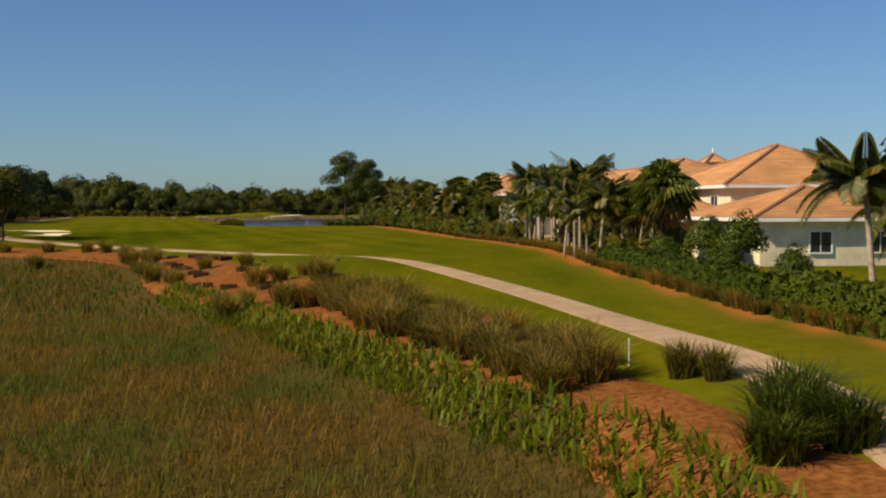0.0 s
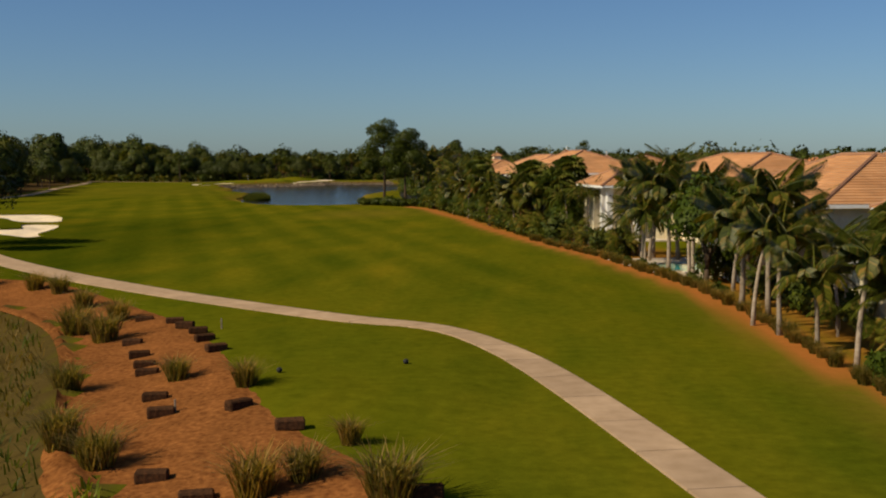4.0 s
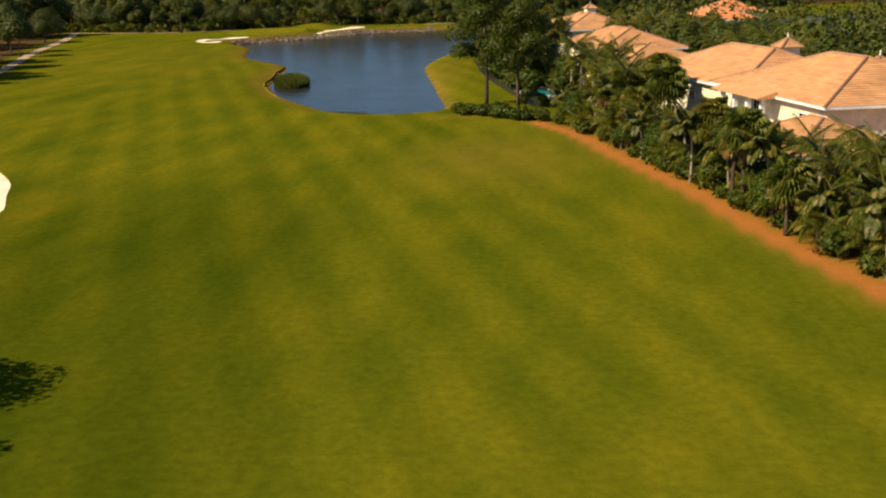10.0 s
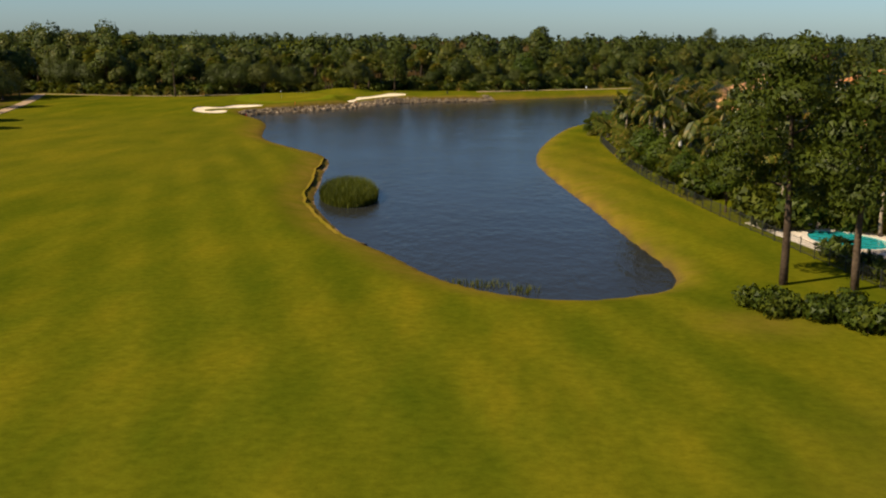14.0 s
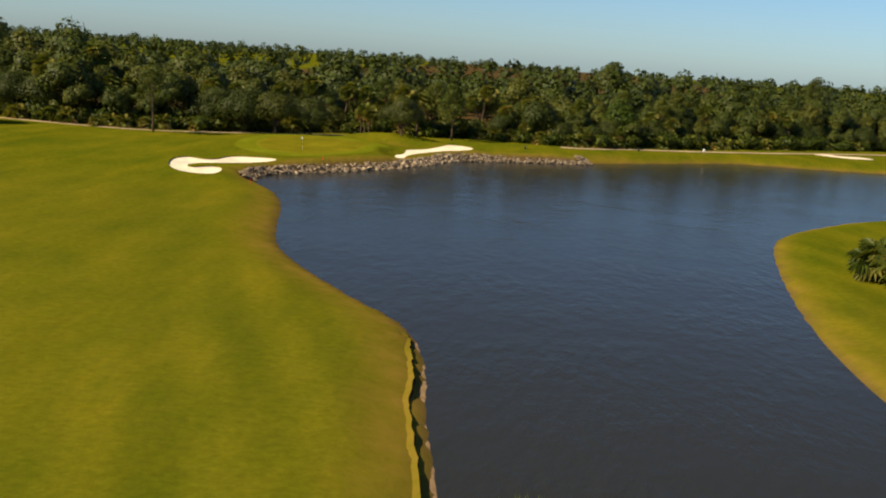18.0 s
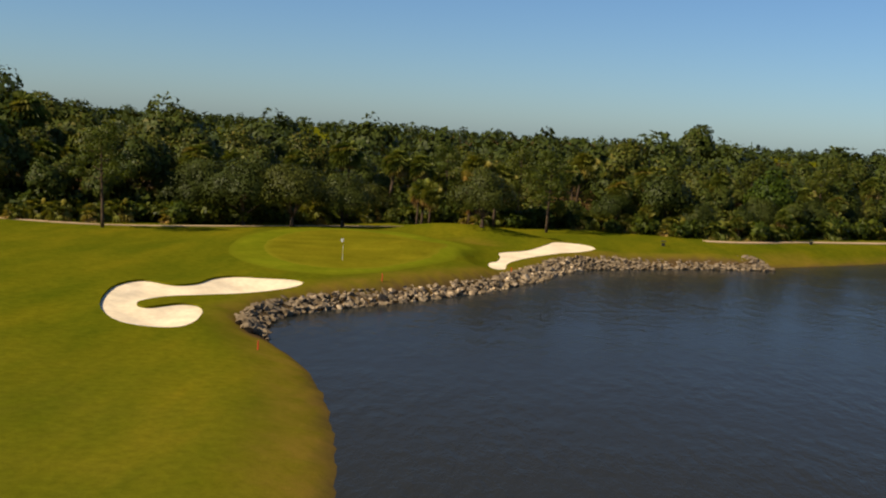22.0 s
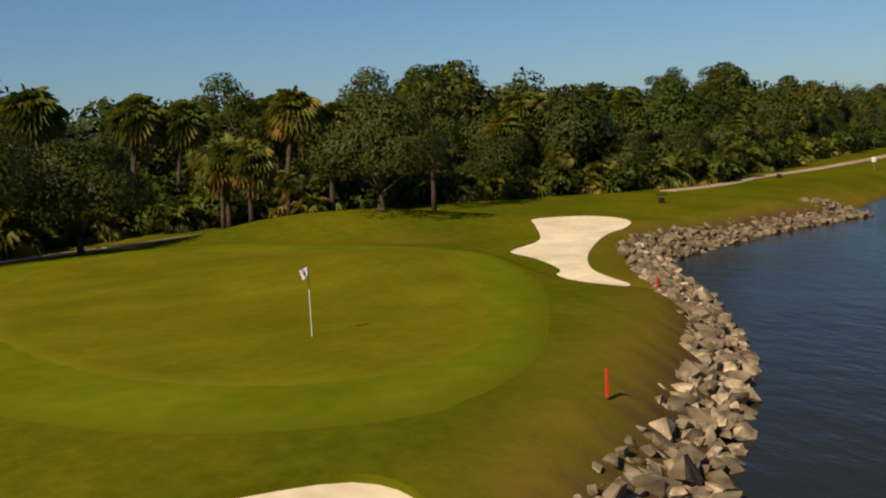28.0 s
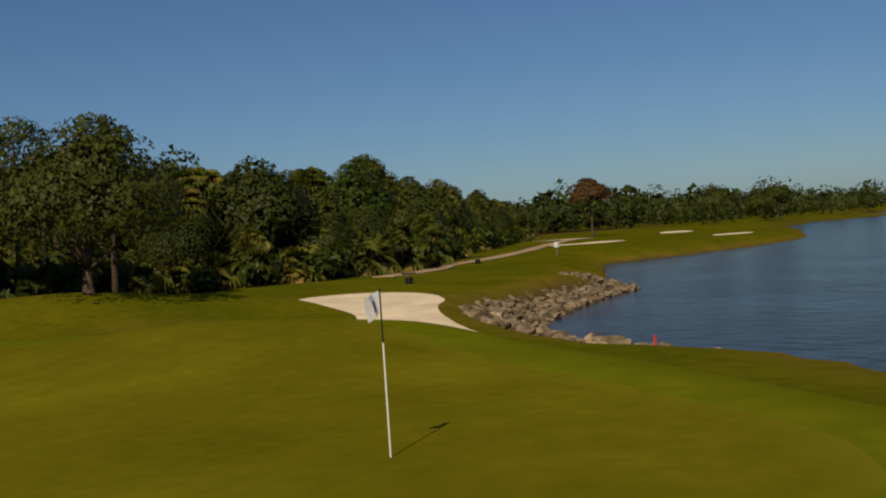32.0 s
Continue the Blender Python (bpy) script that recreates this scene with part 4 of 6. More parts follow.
rng = np.random.default_rng(7)
OAKS = [broad_tree("oak_tree", 11 + i, 9.5 + i, 12.5 - i, 1.5, 0.19, 8600, 19, "broad dark green oak with a spreading crown", OAK, 0.34, 0.8, 0.0, "tree", -0.75) for i in range(2)]
WOODS = [broad_tree("woodland_tree", 21 + i, 11.5 + 1.5 * i, 8.5 + 0.7 * (i % 3), 2.2 + 0.6 * i, 0.37, 2800, 14, "dark green broadleaf tree at the edge of the woods", WOOD, 0.2, 0.95, 0.03, "tree", -0.8) for i in range(4)]
THICKET = bush("thicket", 131, 5.0, 4.2, 400, 0.44, WOOD, "dense dark green thicket under the trees")
ROUND = broad_tree("round_tree", 41, 9.5, 9.0, 1.2, 0.24, 5200, 18, "dense round dark green tree", OAK, 0.3, 0.95, 0, "tree", -0.9)
FICUS = broad_tree("leafy_tree", 42, 10.5, 8.5, 1.5, 0.31, 2600, 18, "dense bright green leafy tree", BRIGHT, 0.3, 0.95, 0, "tree", -0.9)
RUSTY = broad_tree("rusty_tree", 43, 11, 8, 4.5, 0.26, 4200, 14, "reddish brown tree with a rounded crown", RUST, 0.25)
PINES = [pine_tree("pine_tree", 51 + i, 15 + i, 8.5, 0.42 + 0.05 * i, "tall pine with a bare trunk and layered crown") for i in range(3)]
COCOS = [feather_palm("coconut_palm", 61 + i, 4.6 + 0.9 * i, 20, 3.0, "feathery green palm with arching fronds", PALMBARK, 0.13, 0.06 + 0.04 * i, 25, leaflet=0.8) for i in range(3)]
FARCOCOS = [feather_palm("coconut_palm", 61 + i, 4.6 + 0.9 * i, 20, 3.3, "feathery green palm among the gardens", PALMBARK, 0.13, 0.06 + 0.04 * i, 22, leaflet=0.85, single=True) for i in range(3)]
ROYAL = feather_palm("royal_palm", 71, 7.5, 14, 3.4, "royal palm with a smooth pale grey trunk", ROYALBARK, 0.2, 0.0)
LAKEPINE = [pine_tree("pine_tree", 57 + i, 15.4 - i, 10.5, 0.40, "tall pine with a dense dark crown", 9000, 0.23) for i in range(2)]
SABALS = [fan_palm("sabal_palm", 81 + i, 5.0 + 1.5 * i, 56, 1.45, "cabbage palm with a ball of fan leaves", 0.2, 3, 0.05 + 0.05 * i) for i in range(3)]
ARECA = feather_palm("areca_palm", 91, 1.6, 22, 2.4, "bushy green palm clump with arching fronds", PALMBARK, 0.09, 0.0, 18, leaflet=0.75, single=True)
SHRUBS = [bush("shrub", 101 + i, 2.2, 1.5 + 0.4 * i, 420, 0.21, SHRUB, "dense dark green shrub") for i in range(2)]
CLUMPS = [grass_clump("grass_clump", 111 + i, 1.45, 1.9, 340, TUFT, "tall straw-tipped cordgrass clump on the mulch", 0.85) for i in range(3)]
DARKCLUMP = grass_clump("grass_clump", 117, 1.3, 2.2, 620, SHRUB, "dark green fountain grass clump beside the path", 0.95)
PALMETTO = fan_palm("palmetto", 121, 0.5, 18, 0.80, "low saw palmetto with fan leaves", 0.12, 4, 0.0, "palmetto")

# row of palms and shrubs between the fairway and the gardens
def hedge_at(y, off=0.0):
    return float(np.interp(y, HEDGE_LINE[:, 1], HEDGE_LINE[:, 0])) + off


# ---- houses ----


def hip_roof(length, depth, z0, rise, over=0.7, tile=0.42, ridge=None):
    """A hipped roof in courses of tiles, over a body from (0, 0) to (length, depth); x along the eaves."""
    x0, y0, x1, y1 = -over, -over, length + over, depth + over
    run = min(x1 - x0, y1 - y0) / 2
    k = max(3, int(math.hypot(run, rise) / tile))
    V, F = [], []
    def ring(t, lift):
        i = run * t
        z = z0 + rise * t + lift
        return [(x0 + i, y0 + i, z), (x1 - i, y0 + i, z), (x1 - i, y1 - i, z), (x0 + i, y1 - i, z)]
    for c in range(k):
        a, bb = ring(c / k, 0.055), ring((c + 1) / k, 0.0)
        for s in range(4):
            p0, p1, q0, q1 = Vector(a[s]), Vector(a[(s + 1) % 4]), Vector(bb[s]), Vector(bb[(s + 1) % 4])
            m = max(1, int((p1 - p0).length / 1.3))
            for j in range(m):
                o = len(V)
                V += [p0.lerp(p1, j / m), p0.lerp(p1, (j + 1) / m), q0.lerp(q1, (j + 1) / m), q0.lerp(q1, j / m)]
                F.append((o, o + 1, o + 2, o + 3))
            o = len(V)
            V += [p0 - Vector((0, 0, 0.06)), p1 - Vector((0, 0, 0.06)), p1, p0]
            F.append((o, o + 1, o + 2, o + 3))
    caps = []
    top = ring(1.0, 0.02)
    for s in range(4):
        caps.append(tube([Vector(ring(0, 0.03)[s]), Vector(top[s]) + Vector((0, 0, 0.03))], [0.14, 0.14], 6))
    caps.append(tube([Vector(top[0]) + Vector((0, 0, 0.03)), Vector(top[2]) + Vector((0, 0, 0.03))], [0.14, 0.14], 6))
    soffit = [(x0, y0, z0 - 0.02), (x1, y0, z0 - 0.02), (x1, y1, z0 - 0.02), (x0, y1, z0 - 0.02)]
    fascia = joined([box_vf(x0, y0, z0 - 0.24, x1, y0 + 0.06, z0 + 0.03), box_vf(x0, y1 - 0.06, z0 - 0.24, x1, y1, z0 + 0.03), box_vf(x0, y0 + 0.06, z0 - 0.24, x0 + 0.06, y1 - 0.06, z0 + 0.03), box_vf(x1 - 0.06, y0 + 0.06, z0 - 0.24, x1, y1 - 0.06, z0 + 0.03), (soffit, [(3, 2, 1, 0)])])
    return (V, F), joined(caps), fascia


def box_vf(x0, y0, z0, x1, y1, z1):
    V = [(x0, y0, z0), (x1, y0, z0), (x1, y1, z0), (x0, y1, z0), (x0, y0, z1), (x1, y0, z1), (x1, y1, z1), (x0, y1, z1)]
    return V, [(3, 2, 1, 0), (4, 5, 6, 7), (0, 1, 5, 4), (1, 2, 6, 5), (2, 3, 7, 6), (3, 0, 4, 7)]


def window(parent, x, y, z, wide, tall, face, frame_mat=None):
    """A window on the wall face 's' (front, -y), 'w' (-x), 'n' or 'e': frame, bars and glass set in a dark reveal."""
    rot = {"s": 0, "e": 90, "n": 180, "w": -90}[face]
    w = new("window")
    w.parent = parent
    w.location, w.rotation_euler[2] = (x, y, z), radians(rot)
    d = 0.09
    hw = wide / 2
    fr = joined([box_vf(-hw - d, -0.09, -d, -hw, 0.05, tall + d), box_vf(hw, -0.09, -d, hw + d, 0.05, tall + d), box_vf(-hw, -0.09, tall, hw, 0.05, tall + d), box_vf(-hw, -0.14, -d, hw, 0.05, 0), box_vf(-0.025, -0.05, 0, 0.025, 0.04, tall)])
    part("window_frame", mesh_of("window_frame", *fr, frame_mat or TRIM), TRIM, w)
    part("pane", mesh_of("pane", *box_vf(-hw, -0.03, 0, hw, -0.015, tall), GLASS), GLASS, w)
    return w


def house(place, turn, volumes, label, roof_mat_=None, cupola=None):
    """volumes: (x, y, length, depth, eaves height, roof rise, floor height of the walls, windows, walls under the roof)."""
    ob = thing("house", place, label, "house", "houses beside the fairway", turn)
    for x, y, length, depth, eave, rise, z0, wins, walls in volumes:
        for wx0, wy0, wx1, wy1 in walls or [(0, 0, length, depth)]:
            part("wall", mesh_of("wall", *box_vf(x + wx0, y + wy0, z0, x + wx1, y + wy1, eave), STUCCO), STUCCO, ob)
        (rv, rf), (cv, cf), (fv, ff) = hip_roof(length, depth, eave, rise)
        off = Vector((x, y, 0))
        r = part("roof", mesh_of("roof", [Vector(v) + off for v in rv], rf, roof_mat_ or ROOF), ROOF, ob)
        part("ridge_tiles", mesh_of("ridge_tiles", [Vector(v) + off for v in cv], cf, ROOFCAP), ROOFCAP, r)
        part("fascia", mesh_of("fascia", [Vector(v) + off for v in fv], ff, TRIM), TRIM, r)
        for face, at_, z, ww, hh in wins:
            px, py = {"s": (x + at_, y), "n": (x + at_, y + depth), "w": (x, y + at_), "e": (x + length, y + at_)}[face]
            window(ob, px, py, z, ww, hh, face)
    for x, y, z, s in cupola or ():
        c = part("cupola", mesh_of("cupola", *box_vf(x - s, y - s, z, x + s, y + s, z + 1.1), STUCCO), STUCCO, ob)
        (rv, rf), (cv, cf), (fv, ff) = hip_roof(2 * s, 2 * s, z + 1.1, 0.9, 0.3)
        off = Vector((x - s, y - s, 0))
        part("cupola_roof", mesh_of("cupola_roof", [Vector(v) + off for v in rv], rf, ROOF), ROOF, c)
        part("cupola_caps", mesh_of("cupola_caps", [Vector(v) + off for v in cv], cf, ROOFCAP), ROOFCAP, c)
        part("finial", mesh_of("finial", *tube([(x, y, z + 1.9), (x, y, z + 2.4), (x, y, z + 2.7)], [0.09, 0.07, 0.02], 6), TRIM), TRIM, c)
    return ob



def row_house(corner, turn_deg, volumes, label, **kw):
    """corner: the corner nearest to the fairway and the tee; local x runs away from the tee, local y to the east."""
    # mirrored layout: local axes are (along, east) = rotate so that +x -> along; y is then to the west, so depths are laid to -y
    vol = [(x, -y - d, ln, d, e, r, z0, [({"w_": "n", "e_": "s", "s_": "w", "n_": "e"}[f + "_"], a, z, ww, hh) for f, a, z, ww, hh in wins], [(a0, d - b1, a1, d - b0) for a0, b0, a1, b1 in more[0]] if more else None) for x, y, ln, d, e, r, z0, wins, *more in volumes]
    kw["cupola"] = [(c[0], -c[1], c[2], c[3]) for c in kw.pop("cupola", ())]
    return house((*corner, -0.1), radians(turn_deg), vol, label, **kw)


# windows: face w (fairway), s (tee side), n, e
row_house((20.4, 84.6), 100, [
    (0, 0, 14, 13, 5.5, 3.2, 0, [("w", 3, 3.4, 1.4, 1.3), ("w", 9, 3.4, 1.4, 1.3), ("s", 4, 3.6, 1.4, 1.2)]),
    (-11, -2.5, 11.6, 11, 3.2, 2.0, 0, [("w", 2.0, 0.9, 1.5, 1.4), ("w", 7.5, 0.3, 2.6, 2.2), ("s", 3, 1.0, 1.4, 1.3), ("s", 7, 1.0, 1.4, 1.3)]),
    (2, -3.5, 9, 4.2, 3.0, 1.5, 0, [("w", 3, 0.3, 2.4, 2.1), ("w", 6.5, 0.9, 1.2, 1.3)])],
    "cream stucco house with hipped clay tile roofs behind a hedge")
row_house((16.6, 106), 101, [
    (0, 0, 19, 14, 5.4, 3.2, 0, [("w", 3, 3.4, 1.3, 1.3), ("w", 9, 3.4, 1.3, 1.3), ("w", 15, 3.4, 1.3, 1.3), ("s", 4, 3.4, 1.3, 1.3)]),
    (3, -4, 8, 4.6, 3.0, 1.4, 0, [("w", 2.5, 0.2, 2.2, 2.2), ("w", 6, 0.9, 1.2, 1.3)])],
    "cream two-storey house with clay tile roof among palms", cupola=[(12.4, 12.2, 7.4, 0.9)])
terrace_house = row_house((16.2, 139), 103, [
    (0, 0, 29, 17, 5.7, 3.2, 0, [("w", 3, 3.5, 1.3, 1.3), ("w", 7, 3.5, 1.3, 1.3), ("s", 5, 3.5, 1.3, 1.3), ("s", 11, 3.5, 1.3, 1.3), ("w", 4, 0.2, 3.2, 2.3)]),
    (10.3, -8.3, 8.2, 10.2, 5.7, 2.3, 0, [("w", 6.0, 1.9, 0.45, 0.5), ("w", 6.0, 2.9, 0.45, 0.5)], [(4.4, 0, 8.2, 10.2), (0.4, 5.5, 4.4, 10.2)])],
    "cream two-storey house with white columns round a corner terrace")
# columns, floor and low parapet of the open terrace under the roof (local y is to the west)
for cx_, cy_ in ((10.9, 7.8), (12.8, 7.8), (10.9, 4.9)):
    column = part("column", mesh_of("column", *joined([box_vf(cx_ - 0.3, cy_ - 0.3, 0, cx_ + 0.3, cy_ + 0.3, 5.38), box_vf(cx_ - 0.4, cy_ - 0.4, 0, cx_ + 0.4, cy_ + 0.4, 0.35), box_vf(cx_ - 0.38, cy_ - 0.38, 5.0, cx_ + 0.38, cy_ + 0.38, 5.2)]), TRIM), TRIM, terrace_house, "white square column")
part("terrace_floor", mesh_of("terrace_floor", *box_vf(9.2, -1.9, -0.05, 14.7, 9.2, 0.16), PAVING), PAVING, terrace_house)
part("terrace_door", mesh_of("terrace_door", *joined([box_vf(14.6, 3.4, 0.17, 14.69, 3.52, 2.5), box_vf(14.6, 5.4, 0.17, 14.69, 5.52, 2.5), box_vf(14.6, 3.4, 2.5, 14.69, 5.52, 2.62)]), TRIM), TRIM, terrace_house)
part("door_pane", mesh_of("door_pane", *box_vf(14.64, 3.53, 0.18, 14.67, 5.39, 2.49), GLASS), GLASS, terrace_house)
balcony_house = row_house((0.6, 190.6), 104, [
    (0, 0, 22, 15.6, 6.5, 3.2, 0, [("w", 4, 3.9, 1.4, 1.5), ("w", 20, 4.0, 1.2, 1.4), ("s", 4, 4.3, 1.2, 1.2), ("s", 9, 4.3, 1.2, 1.2), ("w", 13, 3.5, 2.4, 2.2), ("w", 13, 0.2, 2.6, 2.3)]),
    (-4, 9.4, 15, 13, 6.3, 2.5, 0, [("s", 3, 4.2, 1.3, 1.3), ("w", 2, 4.2, 1.2, 1.3)]),
    (20, 1.4, 25, 14, 6.0, 3.2, 0, [("w", 4, 3.6, 1.4, 1.5), ("w", 12, 3.6, 1.4, 1.5), ("w", 19, 3.6, 1.4, 1.5)]),
    (-5.6, -5.6, 11.5, 9.6, 3.5, 2.1, 0, [("w", 2.5, 0.3, 2.2, 2.1), ("w", 6, 0.3, 1.6, 2.1), ("s", 3, 0.9, 1.4, 1.3)]),
    (-12, 5, 10, 13, 3.3, 2.1, 0, [("s", 4, 0.9, 1.4, 1.3), ("w", 4, 0.9, 1.4, 1.3)])],
    "large cream house with a columned balcony and hipped clay roofs", cupola=[(31.5, 12.1, 8.0, 1.0), (16.3, 14.2, 7.0, 1.0)])
part("balcony", mesh_of("balcony", *joined([box_vf(8.6, 0.0, 2.9, 17.6, 1.9, 3.15), box_vf(8.6, 1.75, 3.15, 17.6, 1.9, 3.35), box_vf(8.6, 1.77, 3.95, 17.6, 1.88, 4.07)]), TRIM), TRIM, balcony_house, "white balcony with a balustrade")
for i in range(28):
    part("baluster", mesh_of("baluster", *tube([(8.8 + 0.32 * i, 1.825, 3.35), (8.8 + 0.32 * i, 1.825, 3.65), (8.8 + 0.32 * i, 1.825, 3.95)], [0.05, 0.08, 0.05], 6), TRIM), TRIM, balcony_house)
for cx_ in (8.9, 11.8, 14.6, 17.3):
    part("column", mesh_of("column", *joined([box_vf(cx_ - 0.22, 1.3, 0, cx_ + 0.22, 1.74, 2.9), box_vf(cx_ - 0.2, 1.3, 3.15, cx_ + 0.2, 1.7, 6.3), box_vf(cx_ - 0.28, 1.22, 6.0, cx_ + 0.28, 1.76, 6.2)]), TRIM), TRIM, balcony_house, "white square column")
part("porch_roof", mesh_of("porch_roof", [(8.0, 0.6, 6.9), (18.2, 0.6, 6.9), (18.2, 2.4, 6.34), (8.0, 2.4, 6.34), (8.0, 0.6, 6.3), (18.2, 0.6, 6.3), (18.2, 2.4, 6.26), (8.0, 2.4, 6.26)], [(3, 2, 1, 0), (4, 5, 6, 7), (0, 1, 5, 4), (1, 2, 6, 5), (2, 3, 7, 6), (3, 0, 4, 7)], ROOF), ROOF, balcony_house)
row_house((-11.0, 258), 104, [
    (0, 0, 18, 15, 4.0, 3.0, 0, [("w", 4, 0.4, 2.4, 2.2), ("w", 10, 0.9, 1.4, 1.4)]),
    (16, 3, 22, 13, 5.6, 2.8, 0, [("w", 6, 3.4, 1.4, 1.4)])],
    "cream house with pale clay roof beside a turquoise pool")
row_house((-15.5, 334), 104, [
    (0, 0, 16, 14, 5.6, 3.2, 0, [("w", 4, 3.4, 1.4, 1.4)]), (14, 4, 12, 12, 6.2, 2.6, 0, [])],
    "tile-roofed house behind royal palms", cupola=[(10, 8, 8.6, 1.0)])
for hx_, hy_, ht in ((52, 262, 95), (30, 425, 100), (60, 330, 110), (70, 180, 100), (18, 372, 100)):
    row_house((hx_, hy_), ht, [(0, 0, 17, 14, 5.6, 3.2, 0, [("w", 5, 3.4, 1.4, 1.4), ("w", 11, 3.4, 1.4, 1.4)]), (14, 3, 9, 10, 4.4, 2.0, 0, [])],
              "distant house with orange tile roof among trees", roof_mat_=ROOFO)

# ---- woods round the course ----
es = np.concatenate([[0], np.cumsum(np.linalg.norm(np.diff(EDGE, axis=0), axis=1))])


def edge_point(s, back):
    x, y = np.interp(s, es, EDGE[:, 0]), np.interp(s, es, EDGE[:, 1])
    dx = np.interp(s + 2, es, EDGE[:, 0]) - np.interp(s - 2, es, EDGE[:, 0])
    dy = np.interp(s + 2, es, EDGE[:, 1]) - np.interp(s - 2, es, EDGE[:, 1])
    k = math.hypot(dx, dy)
    return float(x - dy / k * back), float(y + dx / k * back)


for row, (back, gap, sc) in enumerate(((3, 5.6, 0.72), (8, 5.6, 0.88), (15, 6.2, 0.98), (24, 7.0, 1.02))):
    s = rng.uniform(0, gap)
    while s < es[-1] - 3:
        x, y = edge_point(s, back + rng.uniform(-2, 2))
        pick = rng.random()
        if row == 0 and pick < 0.12:
            proto, k = SABALS[int(rng.integers(0, 3))], rng.uniform(0.8, 1.05)
        elif row == 0 and pick < 0.4:
            proto, k = OAKS[int(rng.integers(2))], rng.uniform(0.6, 0.8)
        elif pick < 0.3 and row in (1, 2):
            proto, k = SABALS[int(rng.integers(1, 3))], rng.uniform(0.95, 1.25)
        elif pick < 0.25 and row > 1:
            proto, k = PINES[int(rng.integers(3))], rng.uniform(0.8, 1.05)
        else:
            proto, k = WOODS[int(rng.integers(4))], sc * rng.uniform(0.72, 1.08)
        k *= (1.28 if x < -152 else 0.97 if x < -138 else 1.04 if x < -127 else 0.80 if x < -110 else 0.84) * (1.12 if rng.random() < 0.12 else 1)
        if -104 < x < -34 and row < 2 and proto in WOODS:
            k *= 0.8
        plant(proto, x, y, k, rng.uniform(0, 6.28), "trees of the woods")
        s += gap * rng.uniform(0.7, 1.3)
for back, gap in ((2.5, 3.4), (8, 4.0), (16, 5.0)):
    s = rng.uniform(0, gap)
    while s < es[-1] - 3:
        x, y = edge_point(s, back + rng.uniform(-1, 2))
        plant(THICKET, x, y, rng.uniform(0.6, 1.1), rng.uniform(0, 6.28), "thickets under the trees")
        s += gap * rng.uniform(0.7, 1.3)
# low growth at the foot of the woods
s = 30.0
while s < es[-1] - 40:
    x, y = edge_point(s, rng.uniform(-2.5, 2.5))
    proto = PALMETTO if rng.random() < 0.45 else SHRUBS[int(rng.integers(2))]
    plant(proto, x, y, rng.uniform(1.1, 2.1), rng.uniform(0, 6.28), "undergrowth at the foot of the woods")
    s += rng.uniform(0.8, 1.6)

for i in range(34):
    s = float(np.interp(-118 + 2.2 * i, EDGE[:, 0], es))
    x, y = edge_point(s, rng.uniform(-2.0, 1.5))
    plant(THICKET if i % 3 == 0 else PALMETTO if i % 3 == 1 else SABALS[0], x, y, rng.uniform(0.45, 0.7) if i % 3 != 1 else rng.uniform(1.6, 2.4), rng.uniform(0, 6.28), "undergrowth at the foot of the woods")
# trees that stand out
for proto, x, y, k, lab in ((OAKS[0], -122, 466.4, 0.88, ""), (OAKS[1], -115.4, 466, 0.84, ""), (OAKS[0], -109.6, 470.5, 0.72, ""), (OAKS[1], -128, 469, 0.85, ""), (OAKS[0], -91, 467.8, 0.76, "dark oak with a single trunk behind the green"),
                            (ROUND, -64.3, 495.4, 1.04, ""), (FICUS, -45.5, 508.5, 1.0, ""), (RUSTY, 57, 566, 1.12, ""), (SABALS[1], -100.2, 475.6, 0.74, "bushy cabbage palm behind the green"),
                            (SABALS[0], -98.4, 474.6, 0.85, "bushy cabbage palm behind the green"), (SABALS[0], -99.6, 477, 0.95, "bushy cabbage palm behind the green"), (SABALS[2], -102.2, 487, 1.0, ""), (SABALS[2], -105.6, 487, 1.06, ""), (SABALS[2], -111.2, 487, 1.16, ""),
                            (SABALS[2], -93.6, 487, 1.06, ""), (SABALS[1], -90, 487, 1.1, ""), (SABALS[2], -63.6, 503, 1.0, ""), (SABALS[1], -71, 495, 0.95, ""), (SABALS[2], -56, 503, 0.98, ""), (PINES[1], -134.9, 451.3, 0.72, "slim lone pine with a bare trunk on the turf"),
                            (PINES[0], -82.2, 484.2, 0.76, ""), (PINES[1], -86.4, 488, 0.72, ""), (PINES[2], -31, 524, 0.74, ""), (PINES[0], -35, 520, 0.7, ""), (PINES[1], -97.5, 490, 0.72, ""), (WOODS[2], 136, 591, 0.78, ""), (WOODS[1], 148, 580, 0.78, ""), (WOODS[0], 152, 588, 0.7, ""), (ROUND, -52, 497, 0.5, ""),
                            (PINES[2], 30, 640, 1.1, ""), (WOODS[3], -40, 629, 1.3, ""), (WOODS[3], -132, 478, 0.8, ""), (WOODS[2], -139, 476, 0.8, "")):
    plant(proto, x, y, k, rng.uniform(0, 6.28), "", 0, lab)
